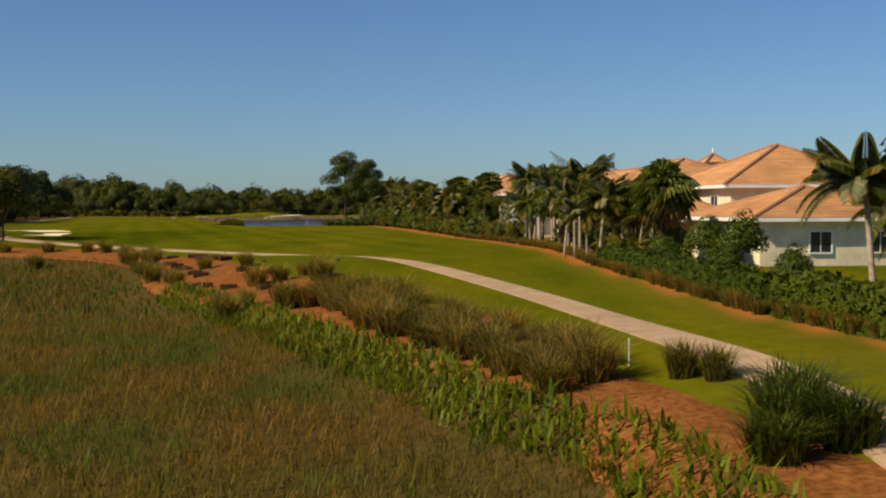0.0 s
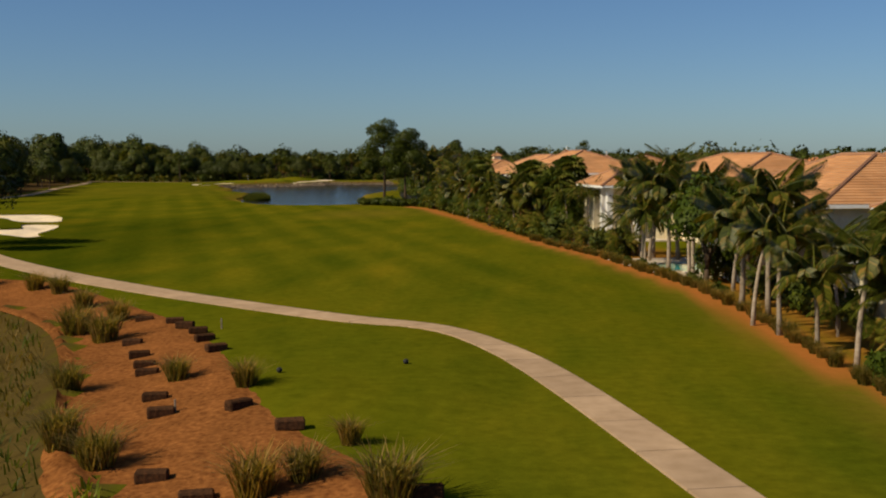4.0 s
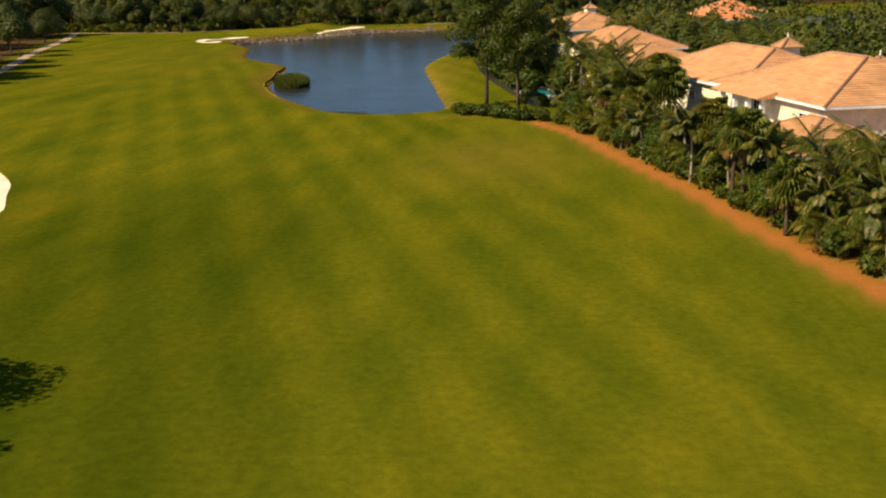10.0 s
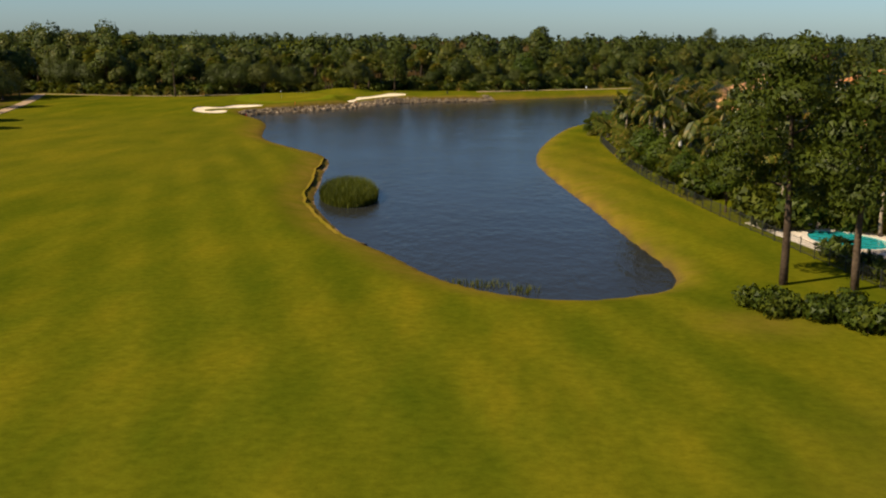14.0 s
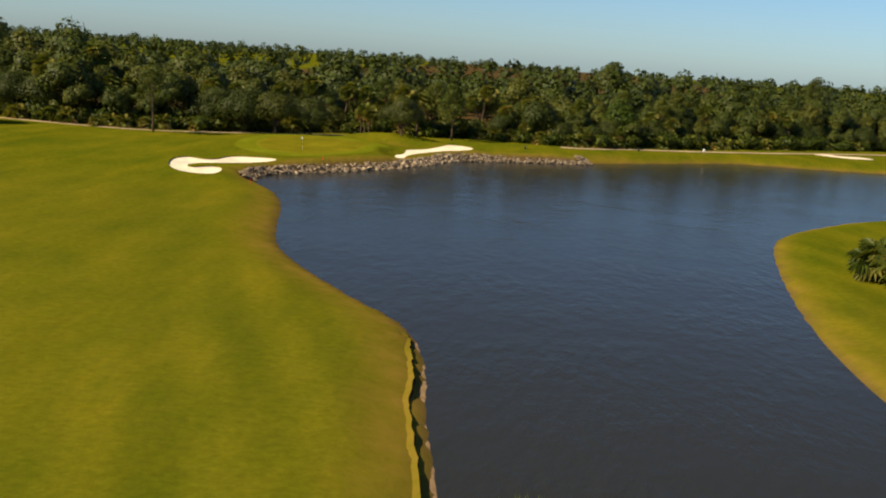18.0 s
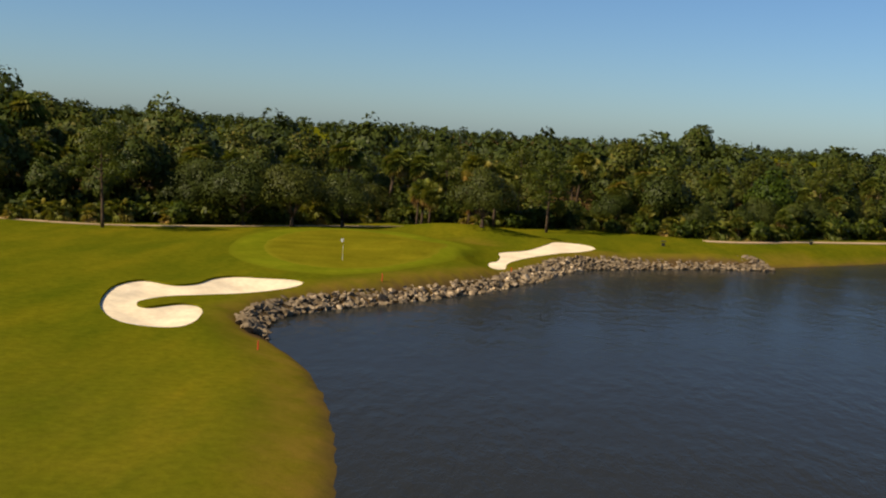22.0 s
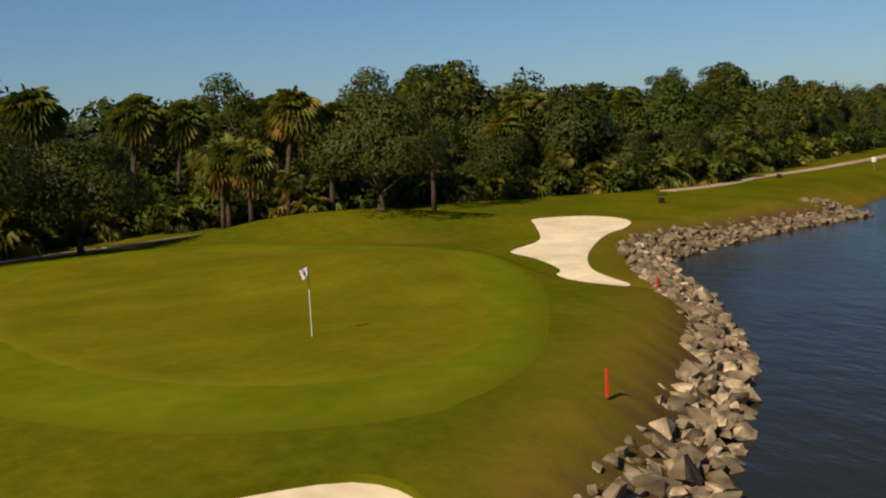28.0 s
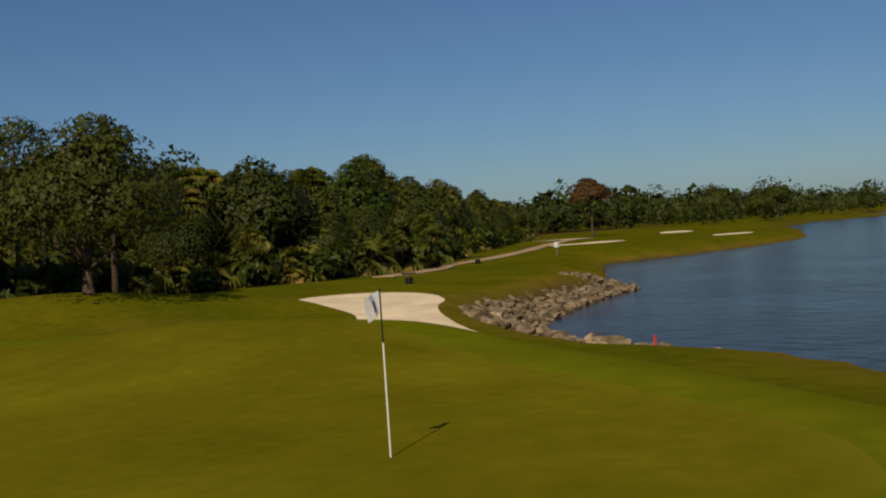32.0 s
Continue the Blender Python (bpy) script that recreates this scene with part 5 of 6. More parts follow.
# trees along the path on the far side of the fairway
for x, y, k in ((-57.5, 137, 0.95), (-54, 129.5, 0.7), (-160, 405, 0.85), (-143, 352, 0.8), (-166, 395, 0.8), (-150, 330, 0.9), (-140, 300, 0.9), (-137, 280, 0.95), (-132, 262, 0.9), (-170, 430, 0.9), (-128, 245, 0.8)):
    plant(OAKS[int(rng.integers(2))] if rng.random() < 0.5 else WOODS[int(rng.integers(2))], x, y, k, rng.uniform(0, 6.28), "trees beside the path")
for i in range(46):
    y = rng.uniform(190, 460)
    x = np.interp(y, PATH_LINE[:, 1], PATH_LINE[:, 0]) - rng.uniform(9, 45)
    plant(WOODS[int(rng.integers(4))] if rng.random() < 0.75 else PINES[int(rng.integers(3))], float(x), float(y), rng.uniform(0.85, 1.2), rng.uniform(0, 6.28), "trees beside the path")

for i in range(56):
    y = rng.uniform(225, 452)
    x = float(np.interp(y, PATH_LINE[:, 1], PATH_LINE[:, 0])) - rng.uniform(4, 34)
    plant(WOODS[int(rng.integers(1, 4))] if i % 3 else THICKET, x, float(y), rng.uniform(0.95, 1.28), rng.uniform(0, 6.28), "trees beside the path")

# distant woods to the horizon, nobody could count them
def far_woods(name, places, label, material, leaf=1.2, per=46, seed=5):
    r = np.random.default_rng(seed)
    P, N = [], []
    for x, y, tall, wide in places:
        lobes = 5 if per >= 200 else 1
        most = int(per * (tall / 13) ** 1.6)
        for i in range(lobes):
            a, rr = 2.399 * i + x, wide * (0.24 if i else 0.0)
            zc, br = tall * (0.52 if i == 0 else r.uniform(0.42, 0.78)), wide * (0.46 if i == 0 else r.uniform(0.24, 0.33))
            p, nn = blob_points(r, most if lobes == 1 else int(most * 0.36) if i == 0 else int(most * 0.16), (x + rr * math.cos(a), y + rr * math.sin(a), zc), (br, br, tall * 0.48 if i == 0 else min(br * 0.9, tall * 1.04 - zc)), 0.3, -0.95 if i == 0 else -0.5)
            whole = p - np.array((x, y, tall * 0.5))
            P.append(p)
            N.append(nn * 0.55 + 0.6 * whole / (np.linalg.norm(whole, axis=1, keepdims=True) + 1e-6))
    V, F, S = leaves(r, np.concatenate(P), np.concatenate(N), leaf * 0.72, 0.62, 0.5)
    return tagged(new(name, mesh_of(name, V, F, material, False, S)), label, "woods", kind="stuff")


def belt(k, xr, yr, keep, tall=(9, 15), seed=3):
    r = np.random.default_rng(seed)
    out = []
    while len(out) < k:
        x, y = r.uniform(*xr), r.uniform(*yr)
        if keep(x, y):
            t = r.uniform(*tall) * (1.3 if r.random() < 0.12 else 1)
            out.append((x, y, t, t * r.uniform(0.6, 0.85)))
    return out


def behind_edge(x, y):
    return y > np.interp(x, EDGE[:, 0], EDGE[:, 1]) + 34


far_woods("far_woods_north", belt(470, (-330, 300), (490, 780), lambda x, y: behind_edge(x, y) and y < np.interp(x, EDGE[:, 0], EDGE[:, 1]) + 165 and not (x > 60 and y < 640 and y < 0.3 * x + 572), (8.5, 13)), "dense dark green woods behind the green", FOREST, 1.1, 470, 1)
far_woods("far_woods_point", belt(170, (150, 460), (590, 690), lambda x, y: y > 0.28 * x + 545, (7, 12), 14), "low dark trees on the far point of the lake", FOREST, 0.9, 110, 11)
far_woods("far_woods_horizon", belt(1700, (-1500, 1500), (650, 2600), lambda x, y: y > 760 or abs(x) < 420, (11, 16), 4), "dark woods reaching to the horizon", FOREST, 2.6, 44, 2)
far_woods("far_woods_west", belt(400, (-460, -190), (60, 560), lambda x, y: x < np.interp(y, PATH_LINE[:, 1], PATH_LINE[:, 0]) - 50, (15, 21), 5), "dark green woods beside the fairway", FOREST, 1.25, 240, 3)
far_woods("garden_woods", belt(560, (44, 150), (60, 392), lambda x, y: not (44 < x < 84 and any(abs(y - q) < 10 for q in (270, 430, 340, 190))), (6, 10.5), 8), "green trees between the houses", WOOD, 0.8, 110, 9)
far_woods("garden_grove", belt(190, (16, 60), (222, 400), lambda x, y: not any(a - 4 < x < a + 26 and b - 8 < y < b + 30 for a, b in ((52, 262), (60, 330), (18, 372))) and y < 408, (5.5, 9), 31), "green garden trees behind the houses", WOOD, 0.8, 130, 29)
far_woods("lake_woods", belt(480, (-4, 520), (338, 600), lambda x, y: y < (408 + 0.55 * x if x > 0 else 400) and y < 0.53 * x + 420 and x > (y - 395) * 1.5, (8, 12.5), 21), "dark trees along the far bank of the lake", FOREST, 0.8, 110, 19)
far_woods("far_woods_east", belt(900, (52, 700), (60, 900), lambda x, y: (y < 380 or y > 0.35 * x + 560) and not (40 < x < 84 and any(abs(y - q) < 16 for q in (270, 430, 340, 190))), (8, 13.5), 6), "dark green trees behind the houses", FOREST, 0.9, 100, 4)


# ---- planting between the fairway and the houses ----
def clipped(name, line, wide, tall, label, seed, leaf=0.13, dens=520, material=None):
    """A clipped hedge along a line: a woody core with leaves all over."""
    r = np.random.default_rng(seed)
    line = np.array(line, float)
    s = np.concatenate([[0], np.cumsum(np.linalg.norm(np.diff(line, axis=0), axis=1))])
    k = int(s[-1] * dens)
    t = r.uniform(0, s[-1], k)
    x, y = np.interp(t, s, line[:, 0]), np.interp(t, s, line[:, 1])
    d = (line[-1] - line[0]) / np.linalg.norm(line[-1] - line[0])
    a = r.uniform(-0.25, math.pi + 0.25, k)
    ox, oz = np.sign(np.cos(a)) * np.abs(np.cos(a)) ** 0.45 * wide / 2, np.maximum(np.sin(a), -0.1) ** 1 * 0
    up = np.where(r.random(k) < 0.36, 1.0, r.random(k))
    side = np.where(up > 0.99, r.uniform(-1, 1, k), np.where(r.random(k) < 0.5, -1, 1))
    px, py = x - d[1] * side * wide / 2, y + d[0] * side * wide / 2
    z = height(px, py) + up * tall * (1 + 0.08 * np.sin(t * 1.3)) + r.normal(0, 0.05, k)
    N = np.column_stack([-d[1] * side, d[0] * side, (up > 0.99) * 1.5])
    V, F, S = leaves(r, np.column_stack([px, py, z]), N / np.linalg.norm(N, axis=1, keepdims=True), leaf, 0.6, 0.6)
    ob = thing(name, (0, 0, 0), label, "hedge")
    part("foliage", mesh_of("foliage", V, F, material or HEDGE, False, S), material or HEDGE, ob)
    cv = []
    for i in range(len(line) - 1):
        p, q = line[i], line[i + 1]
        nrm = np.array([-d[1], d[0]]) * (wide / 2 - 0.08)
        z0 = spot(*p)
        c4 = [p - nrm, q - nrm, q + nrm, p + nrm]
        cv.append(([(*c, z0 - 0.1) for c in c4] + [(*c, z0 + tall - 0.12) for c in c4], box_vf(0, 0, 0, 1, 1, 1)[1]))
    V, F = joined(cv)
    part("core", mesh_of("core", V, F, SHRUB), SHRUB, ob)
    return ob


clipped("hedge", [(hedge_at(y, 1.3), y) for y in np.arange(20, 42, 3)], 1.6, 1.35, "green clipped hedge beside the garden", 1)
clipped("hedge", [(hedge_at(y, 1.2), y) for y in np.arange(42, 78, 3)], 1.3, 1.15, "dark green clipped hedge along the lawn", 2)
clipped("hedge", [(hedge_at(y, 4.5), y) for y in np.arange(176, 191, 3)], 1.6, 1.8, "bright green clipped hedge beside the house", 3)
for i in range(12):
    y = 47 + 2.6 * i
    plant(FICUS if i % 3 == 1 else SHRUBS[i % 2], hedge_at(y, rng.uniform(2.6, 4.4)), y, rng.uniform(0.15, 0.22) if i % 3 == 1 else rng.uniform(0.6, 0.9), rng.uniform(0, 6.28), "garden shrubs behind the hedge")
for x, y, k in ((15.4, 67.5, 0.30), (15.6, 59.5, 0.33), (14.6, 74, 0.26)):
    plant(FICUS, x, y, k, 4 * x, "garden shrubs behind the hedge", 0, "leafy shrub beside the house wall")
# grass tufts at the foot of the hedges
y = 22.0
while y < 150:
    if y < 76 or rng.random() < 0.85:
        plant(CLUMPS[int(rng.integers(3))], hedge_at(y, rng.uniform(0.35, 0.7)), y, rng.uniform(0.4, 0.65), rng.uniform(0, 6.28), "tufts along the hedge")
    y += rng.uniform(0.9, 1.5)
for x, y, k, t in ((10.3, 77.6, 0.95, 1), (9.8, 81.5, 0.9, 0), (9.3, 86.1, 1.0, 1), (8.7, 89.2, 0.9, 2), (10.2, 92.6, 1.2, 2), (9.4, 95.6, 1.3, 0), (12.5, 100, 1.1, 1), (10.5, 104, 1.0, 2), (8.0, 127, 0.95, 0),
                   (7.2, 123.6, 0.9, 1), (11.9, 124.8, 0.9, 1), (15.9, 41, 1.0, 1), (16.6, 37.5, 0.75, 0), (20.5, 51, 1.0, 0), (9, 112, 1.0, 2), (14, 116, 1.1, 0), (7.5, 131, 1.35, 1), (8.4, 128.5, 1.3, 2), (9, 134, 1.4, 1), (10.2, 126.5, 1.35, 0)):
    plant(COCOS[t], x, y, k * 0.84, rng.uniform(0, 6.28), "palms along the gardens")
for i in range(64):
    y = rng.uniform(76, 160)
    r_ = rng.random()
    proto = ARECA if r_ < 0.4 else THICKET if r_ < 0.55 else FARCOCOS[int(rng.integers(3))] if r_ < 0.75 else SHRUBS[i % 2]
    x = hedge_at(y, rng.uniform(2.6, 5.6))
    if not (110 < y < 124 and x < 14):
        plant(proto, x, y, rng.uniform(0.75, 1.05) * (0.62 if proto is THICKET else 0.72 if proto in FARCOCOS else 1.1 if proto in SHRUBS else 0.85), rng.uniform(0, 6.28), "garden planting behind the palms")
for x, y, k in ((17.2, 91.6, 0.95), (13.6, 73, 0.95), (14.4, 77, 0.9), (13.2, 80, 0.8), (15.5, 88, 0.8)):
    plant(SABALS[0], x, y, k, rng.uniform(0, 6.28), "fan palms in the gardens")
for x, y, k in ((9.5, 108, 1.25), (12, 106, 1.3)):
    plant(FICUS, x, y, k * 0.55, rng.uniform(0, 6.28), "leafy trees in the gardens")
for x, y, t in ((7.7, 125.3, 2), (10.8, 122.8, 1), (6.6, 121, 0), (9.2, 111.5, 1), (7.8, 114.2, 2), (12.8, 124, 2), (13, 113, 0), (14.5, 119, 1)):
    plant(COCOS[t], x, y, rng.uniform(0.9, 1.1), rng.uniform(0, 6.28), "palms along the gardens")
for i in range(26):
    y = 100 + 1.7 * i
    plant(SHRUBS[i % 2] if i % 3 else CLUMPS[i % 2], hedge_at(y, rng.uniform(0.9, 1.5)), y, rng.uniform(0.32, 0.5), rng.uniform(0, 6.28), "low planting at the pool")
for i in range(9):
    y = 146.5 + 1.9 * i
    plant(SHRUBS[i % 2], hedge_at(y, 2.0 + 0.3 * math.sin(i * 2.0)), y, rng.uniform(0.75, 0.95), i, "round clipped bushes")
y = 152.0
while y < 230:
    for off, lo, hi in ((2.2, 0.75, 0.95), (5.0, 0.8, 1.1), (8.0, 0.8, 1.1)):
        r = rng.random()
        if 182 < y < 212 and off > 4:
            continue
        proto = (COCOS if off < 3 else FARCOCOS)[int(rng.integers(3))] if r < 0.4 else SABALS[int(rng.integers(2))] if r < 0.6 else ARECA if r < 0.85 else FICUS
        k = rng.uniform(lo, hi) * (0.45 if proto is FICUS else 1)
        plant(proto, hedge_at(y, off + rng.uniform(-0.8, 0.8)), y + rng.uniform(-1, 1), k, rng.uniform(0, 6.28), "palms along the gardens")
    if rng.random() < 0.8:
        plant(SHRUBS[int(rng.integers(2))], hedge_at(y, rng.uniform(1.4, 2.4)), y, rng.uniform(0.7, 1.1), rng.uniform(0, 6.28), "shrubs under the palms")
    plant(ARECA, hedge_at(y, rng.uniform(2.5, 4.5)), y + 1, rng.uniform(0.9, 1.3), rng.uniform(0, 6.28), "palms along the gardens")
    y += 2.0
# garden trees among and behind the houses
for i in range(120):
    y = rng.uniform(70, 400)
    x = hedge_at(min(y, 229), 0) - (0.12 * max(0, y - 229)) + rng.uniform(26, 48)
    r = rng.random()
    proto = FARCOCOS[int(rng.integers(3))] if r < 0.35 else SABALS[int(rng.integers(3))] if r < 0.55 else WOODS[int(rng.integers(2))] if r < 0.8 else SABALS[1]
    plant(proto, float(x), float(y), rng.uniform(0.6, 0.85) * (1.5 if r < 0.35 else 1), rng.uniform(0, 6.28), "garden trees behind the houses")

# pines and shrubs at the end of the lake
plant(LAKEPINE[0], -29.6, 246.2, 1.0, 0.4, "pines at the lake", 0, "tall pine with dense crown beside the lake")
plant(LAKEPINE[1], -25.1, 244.9, 0.95, 2.1, "pines at the lake", 0, "tall pine with leaning trunk beside the lake")
for i in range(26):
    t = i / 25
    x, y = -32.5 + 9.5 * t + rng.uniform(-1, 1.6), 238.5 - 8.5 * t + rng.uniform(-0.6, 2.4)
    plant(SHRUBS[i % 2], x, y, rng.uniform(0.75, 1.05), rng.uniform(0, 6.28), "low shrubs under the pines")

# dark metal fence along the lake's east bank
FENCE = smooth_loop([(-22.5, 241), (-26.5, 262), (-29.8, 280), (-32.5, 300), (-34, 322), (-34.6, 346)], 8, False)
fence = thing("garden_fence", (0, 0, 0), "low dark metal garden fence along the bank", "fence")
fs = np.concatenate([[0], np.cumsum(np.linalg.norm(np.diff(FENCE, axis=0), axis=1))])
post_mesh = mesh_of("post", *joined([box_vf(-0.04, -0.04, -0.1, 0.04, 0.04, 1.2), box_vf(-0.055, -0.055, 1.2, 0.055, 0.055, 1.24)]), FENCEM)
bar_mesh = mesh_of("bar", *tube([(0, 0, 0.1), (0, 0, 1.12)], [0.016, 0.016], 4), FENCEM)
k = int(fs[-1] / 2.4)
for i in range(k):
    p = [float(np.interp(i * 2.4, fs, FENCE[:, j])) for j in (0, 1)]
    q = [float(np.interp((i + 1) * 2.4, fs, FENCE[:, j])) for j in (0, 1)]
    o = part("post", post_mesh, FENCEM, fence)
    o.location = (*p, spot(*p))
    d = Vector((q[0] - p[0], q[1] - p[1], 0))
    zp = spot(*p)
    for z in (0.15, 1.08):
        part("rail", mesh_of("rail", *tube([(*p, zp + z), (*q, spot(*q) + z)], [0.022, 0.022], 4), FENCEM), FENCEM, fence)
    for j in range(1, 7):
        b0 = Vector((*p, zp)) + d * (j / 7)
        o = part("bar", bar_mesh, FENCEM, fence)
        o.location = b0
for x, y, k in ((-28.4, 317.3, 1.0), (-26.9, 312.8, 1.05), (-27.4, 303.8, 1.0), (-18.9, 298.6, 1.0), (-25, 322, 0.95)):
    plant(ROYAL, x, y, k, rng.uniform(0, 6.28), "royal palms behind the fence")
for i in range(170):
    y = 266 + 92 * rng.random()
    x = float(np.interp(y, FENCE[:, 1], FENCE[:, 0])) + rng.uniform(1.2, 11)
    r = rng.random()
    proto = COCOS[int(rng.integers(3))] if r < 0.16 else SHRUBS[int(rng.integers(2))] if r < 0.56 else FICUS if r < 0.84 else ARECA
    k = rng.uniform(0.3, 0.55) if proto is FICUS else rng.uniform(1.4, 2.1) if proto in SHRUBS else rng.uniform(1.0, 1.5)
    plant(proto, x, y, k, rng.uniform(0, 6.28), "garden plants behind the fence")
for i in range(22):
    y = 245 + 1.0 * i
    x = float(np.interp(y, FENCE[:, 1], FENCE[:, 0])) + (rng.uniform(0.9, 1.6) if i % 2 else rng.uniform(9, 13))
    if not (i % 2 and 256 < y < 268):
        plant(SHRUBS[i % 2] if i % 2 else FARCOCOS[i % 3], x, y, rng.uniform(0.8, 1.2), rng.uniform(0, 6.28), "garden plants behind the fence")
silver = fan_palm("silver_palm", 133, 1.2, 30, 1.5, "silvery blue fan palm at the water", 0.2, 0)
silver.children[1].data.materials[0] = SILVER
plant(silver, -33.8, 357.5, 1.25, 0)
for x, y, k in ((-30, 346, 1.0), (-28, 352, 0.9), (-27, 345, 1.1), (-25, 358, 1.0)):
    plant(COCOS[1], x, y, k, x, "garden plants behind the fence")

# ---- marsh, mulch bed and reeds ----
r = np.random.default_rng(17)
def scatter(k, keep, box):
    x, y = r.uniform(box[0], box[1], k * 3), r.uniform(box[2], box[3], k * 3)
    ok = keep(x, y)
    return x[ok][:k], y[ok][:k]


def inside(loop, lo=0.0, hi=1e9):
    def f(x, y):
        d, i = seg_dist(x, y, loop)
        return i & (d > lo) & (d < hi)
    return f


def grass_field(name, x, y, tall, lean, width, material, label):
    V, F = blades(r, np.column_stack([x, y, height(x, y) - 0.05]), tall, lean, width)
    return tagged(new(name, mesh_of(name, V, F, material)), label, "grass", kind="stuff")


x, y = scatter(60000, inside(MARSH_LOOP, 1.0), (-30, 8, 8, 52))
grass_field("marsh_grass", x, y, 0.55, 1.25, 0.013, MARSH, "tall brownish green marsh grass")
x, y = scatter(32000, lambda a, c: inside(MARSH_LOOP, 1.0)(a, c) & ((a < -30) | (c > 52)), (-75, -5, 20, 118))
grass_field("far_marsh_grass", x, y, 0.6, 1.2, 0.032, MARSH, "tall brownish green marsh grass farther off")
x, y = scatter(10000, inside(MARSH_LOOP, -1, 1.9), (-14, 9, 14, 62))
grass_field("marsh_edge_reeds", x, y, 0.6, 0.8, 0.045, REED, "bright green broad-bladed reeds at the marsh edge")

for x, y, k in ((-34.3, 103.6, 1), (-31.8, 101.5, 1), (-25.2, 88.2, 1.3), (-22.7, 85.6, 1.2), (-19.9, 74.6, 1.0), (-16.3, 65.7, 1.0), (-14.7, 64.5, 1.0), (-15.7, 74.9, 0.8), (-12.4, 72.4, 0.8), (-9.3, 61, 1.0), (-8.2, 61.8, 0.8), (-5.7, 59.6, 1.1), (-7.5, 65, 0.6),
                (-8, 53, 0.7), (-7.9, 48.8, 0.9), (-5.7, 50.5, 1.1), (-4.7, 50.4, 0.9), (-3.8, 50.9, 1.0), (-35.4, 94.8, 1.1), (-39.1, 106.3, 1.0), (-28, 96, 1.0), (-44, 108, 1.0), (-48, 111, 1.1), (-24, 91, 1.0)):
    plant(CLUMPS[int(rng.integers(3))], x, y, k, rng.uniform(0, 6.28), "cordgrass clumps on the mulch")
for i in range(34):
    t = (i + rng.random()) / 34
    y = 29.5 + 22 * t
    x = float(np.interp(y, [30, 38, 46, 52], [4.2, 0.9, -2.6, -5.0])) + (0.0, 1.5, 0.7, 2.3)[i % 4] + rng.uniform(-0.3, 0.3)
    plant(CLUMPS[int(rng.integers(3))], x, y, rng.uniform(0.75, 1.1), rng.uniform(0, 6.28), "cordgrass clumps on the mulch")
for x, y, k in ((7.6, 29.8, 0.7), (8.3, 29.2, 0.65), (9.0, 25.2, 1.3), (8.6, 24.0, 1.2), (9.4, 23.2, 1.1), (8.0, 22.6, 1.0)):
    plant(DARKCLUMP if y < 26 else CLUMPS[0], x, y, k * (0.85 if y < 26 else 1), rng.uniform(0, 6.28), "cordgrass clumps on the mulch")

bale_bm = box_bm(-0.45, -0.22, 0.0, 0.45, 0.22, 0.34, 0.05)
bale_mesh = bpy.data.meshes.new("straw_bale")
bale_bm.to_mesh(bale_mesh)
bale_bm.free()
bale_mesh.materials.append(BALE)
for i, (x, y) in enumerate(((-22.3, 90.1), (-20.2, 88.6), (-19.1, 86.8), (-18, 85.3), (-16.8, 82.3), (-15.4, 79.2), (-20.7, 83.9), (-19.2, 80.6), (-18.2, 78.4), (-17.5, 76.7), (-15.6, 72.1), (-14.6, 69.7), (-12.6, 63), (-10.8, 61.1), (-11.9, 69.5), (-8.4, 59), (-9.6, 66.7), (-6.5, 55.1), (-4.9, 59.9), (-3.7, 56.3))):
    o = new("straw_bale", bale_mesh)
    o.location, o.rotation_euler[2] = (x, y, spot(x, y) + 0.01), rng.uniform(0, 0.9)
    o.scale = (1, 1, rng.uniform(0.85, 1.1))
    tagged(o, "dark brown straw bale lying on the mulch", "straw bale", "straw bales on the mulch")

# reed island and reeds along the shore
def island(a, c):
    return np.hypot((a + 64.9 + 0.14 * (c - 288)) / 3.1, (c - 289.6) / 7.8)


x, y = scatter(11000, lambda a, c: island(a, c) < 1, (-71, -59, 280, 299))
V, F = blades(r, np.column_stack([x, y, np.full(len(x), WATER_Z - 0.1)]), 0.8 + 1.3 * np.sqrt(1 - island(x, y) ** 2), 0.5, 0.035)
tagged(new("reed_island", mesh_of("reed_island", V, F, RUSH)), "dense clump of dark green reeds standing in the lake", "reeds", kind="stuff")
x, y = scatter(420, lambda a, c: (np.hypot((a + 50) / 2.5, (c - 248.5) / 1.2) < 1) | (np.hypot((a + 46.5) / 1.2, (c - 247) / 1.2) < 1), (-54, -44, 245, 251))
V, F = blades(r, np.column_stack([x, y, np.full(len(x), WATER_Z - 0.1)]), 0.5, 0.8, 0.025)
tagged(new("shore_reeds", mesh_of("shore_reeds", V, F, RUSH)), "small green reeds in the shallow water", "reeds", kind="stuff")

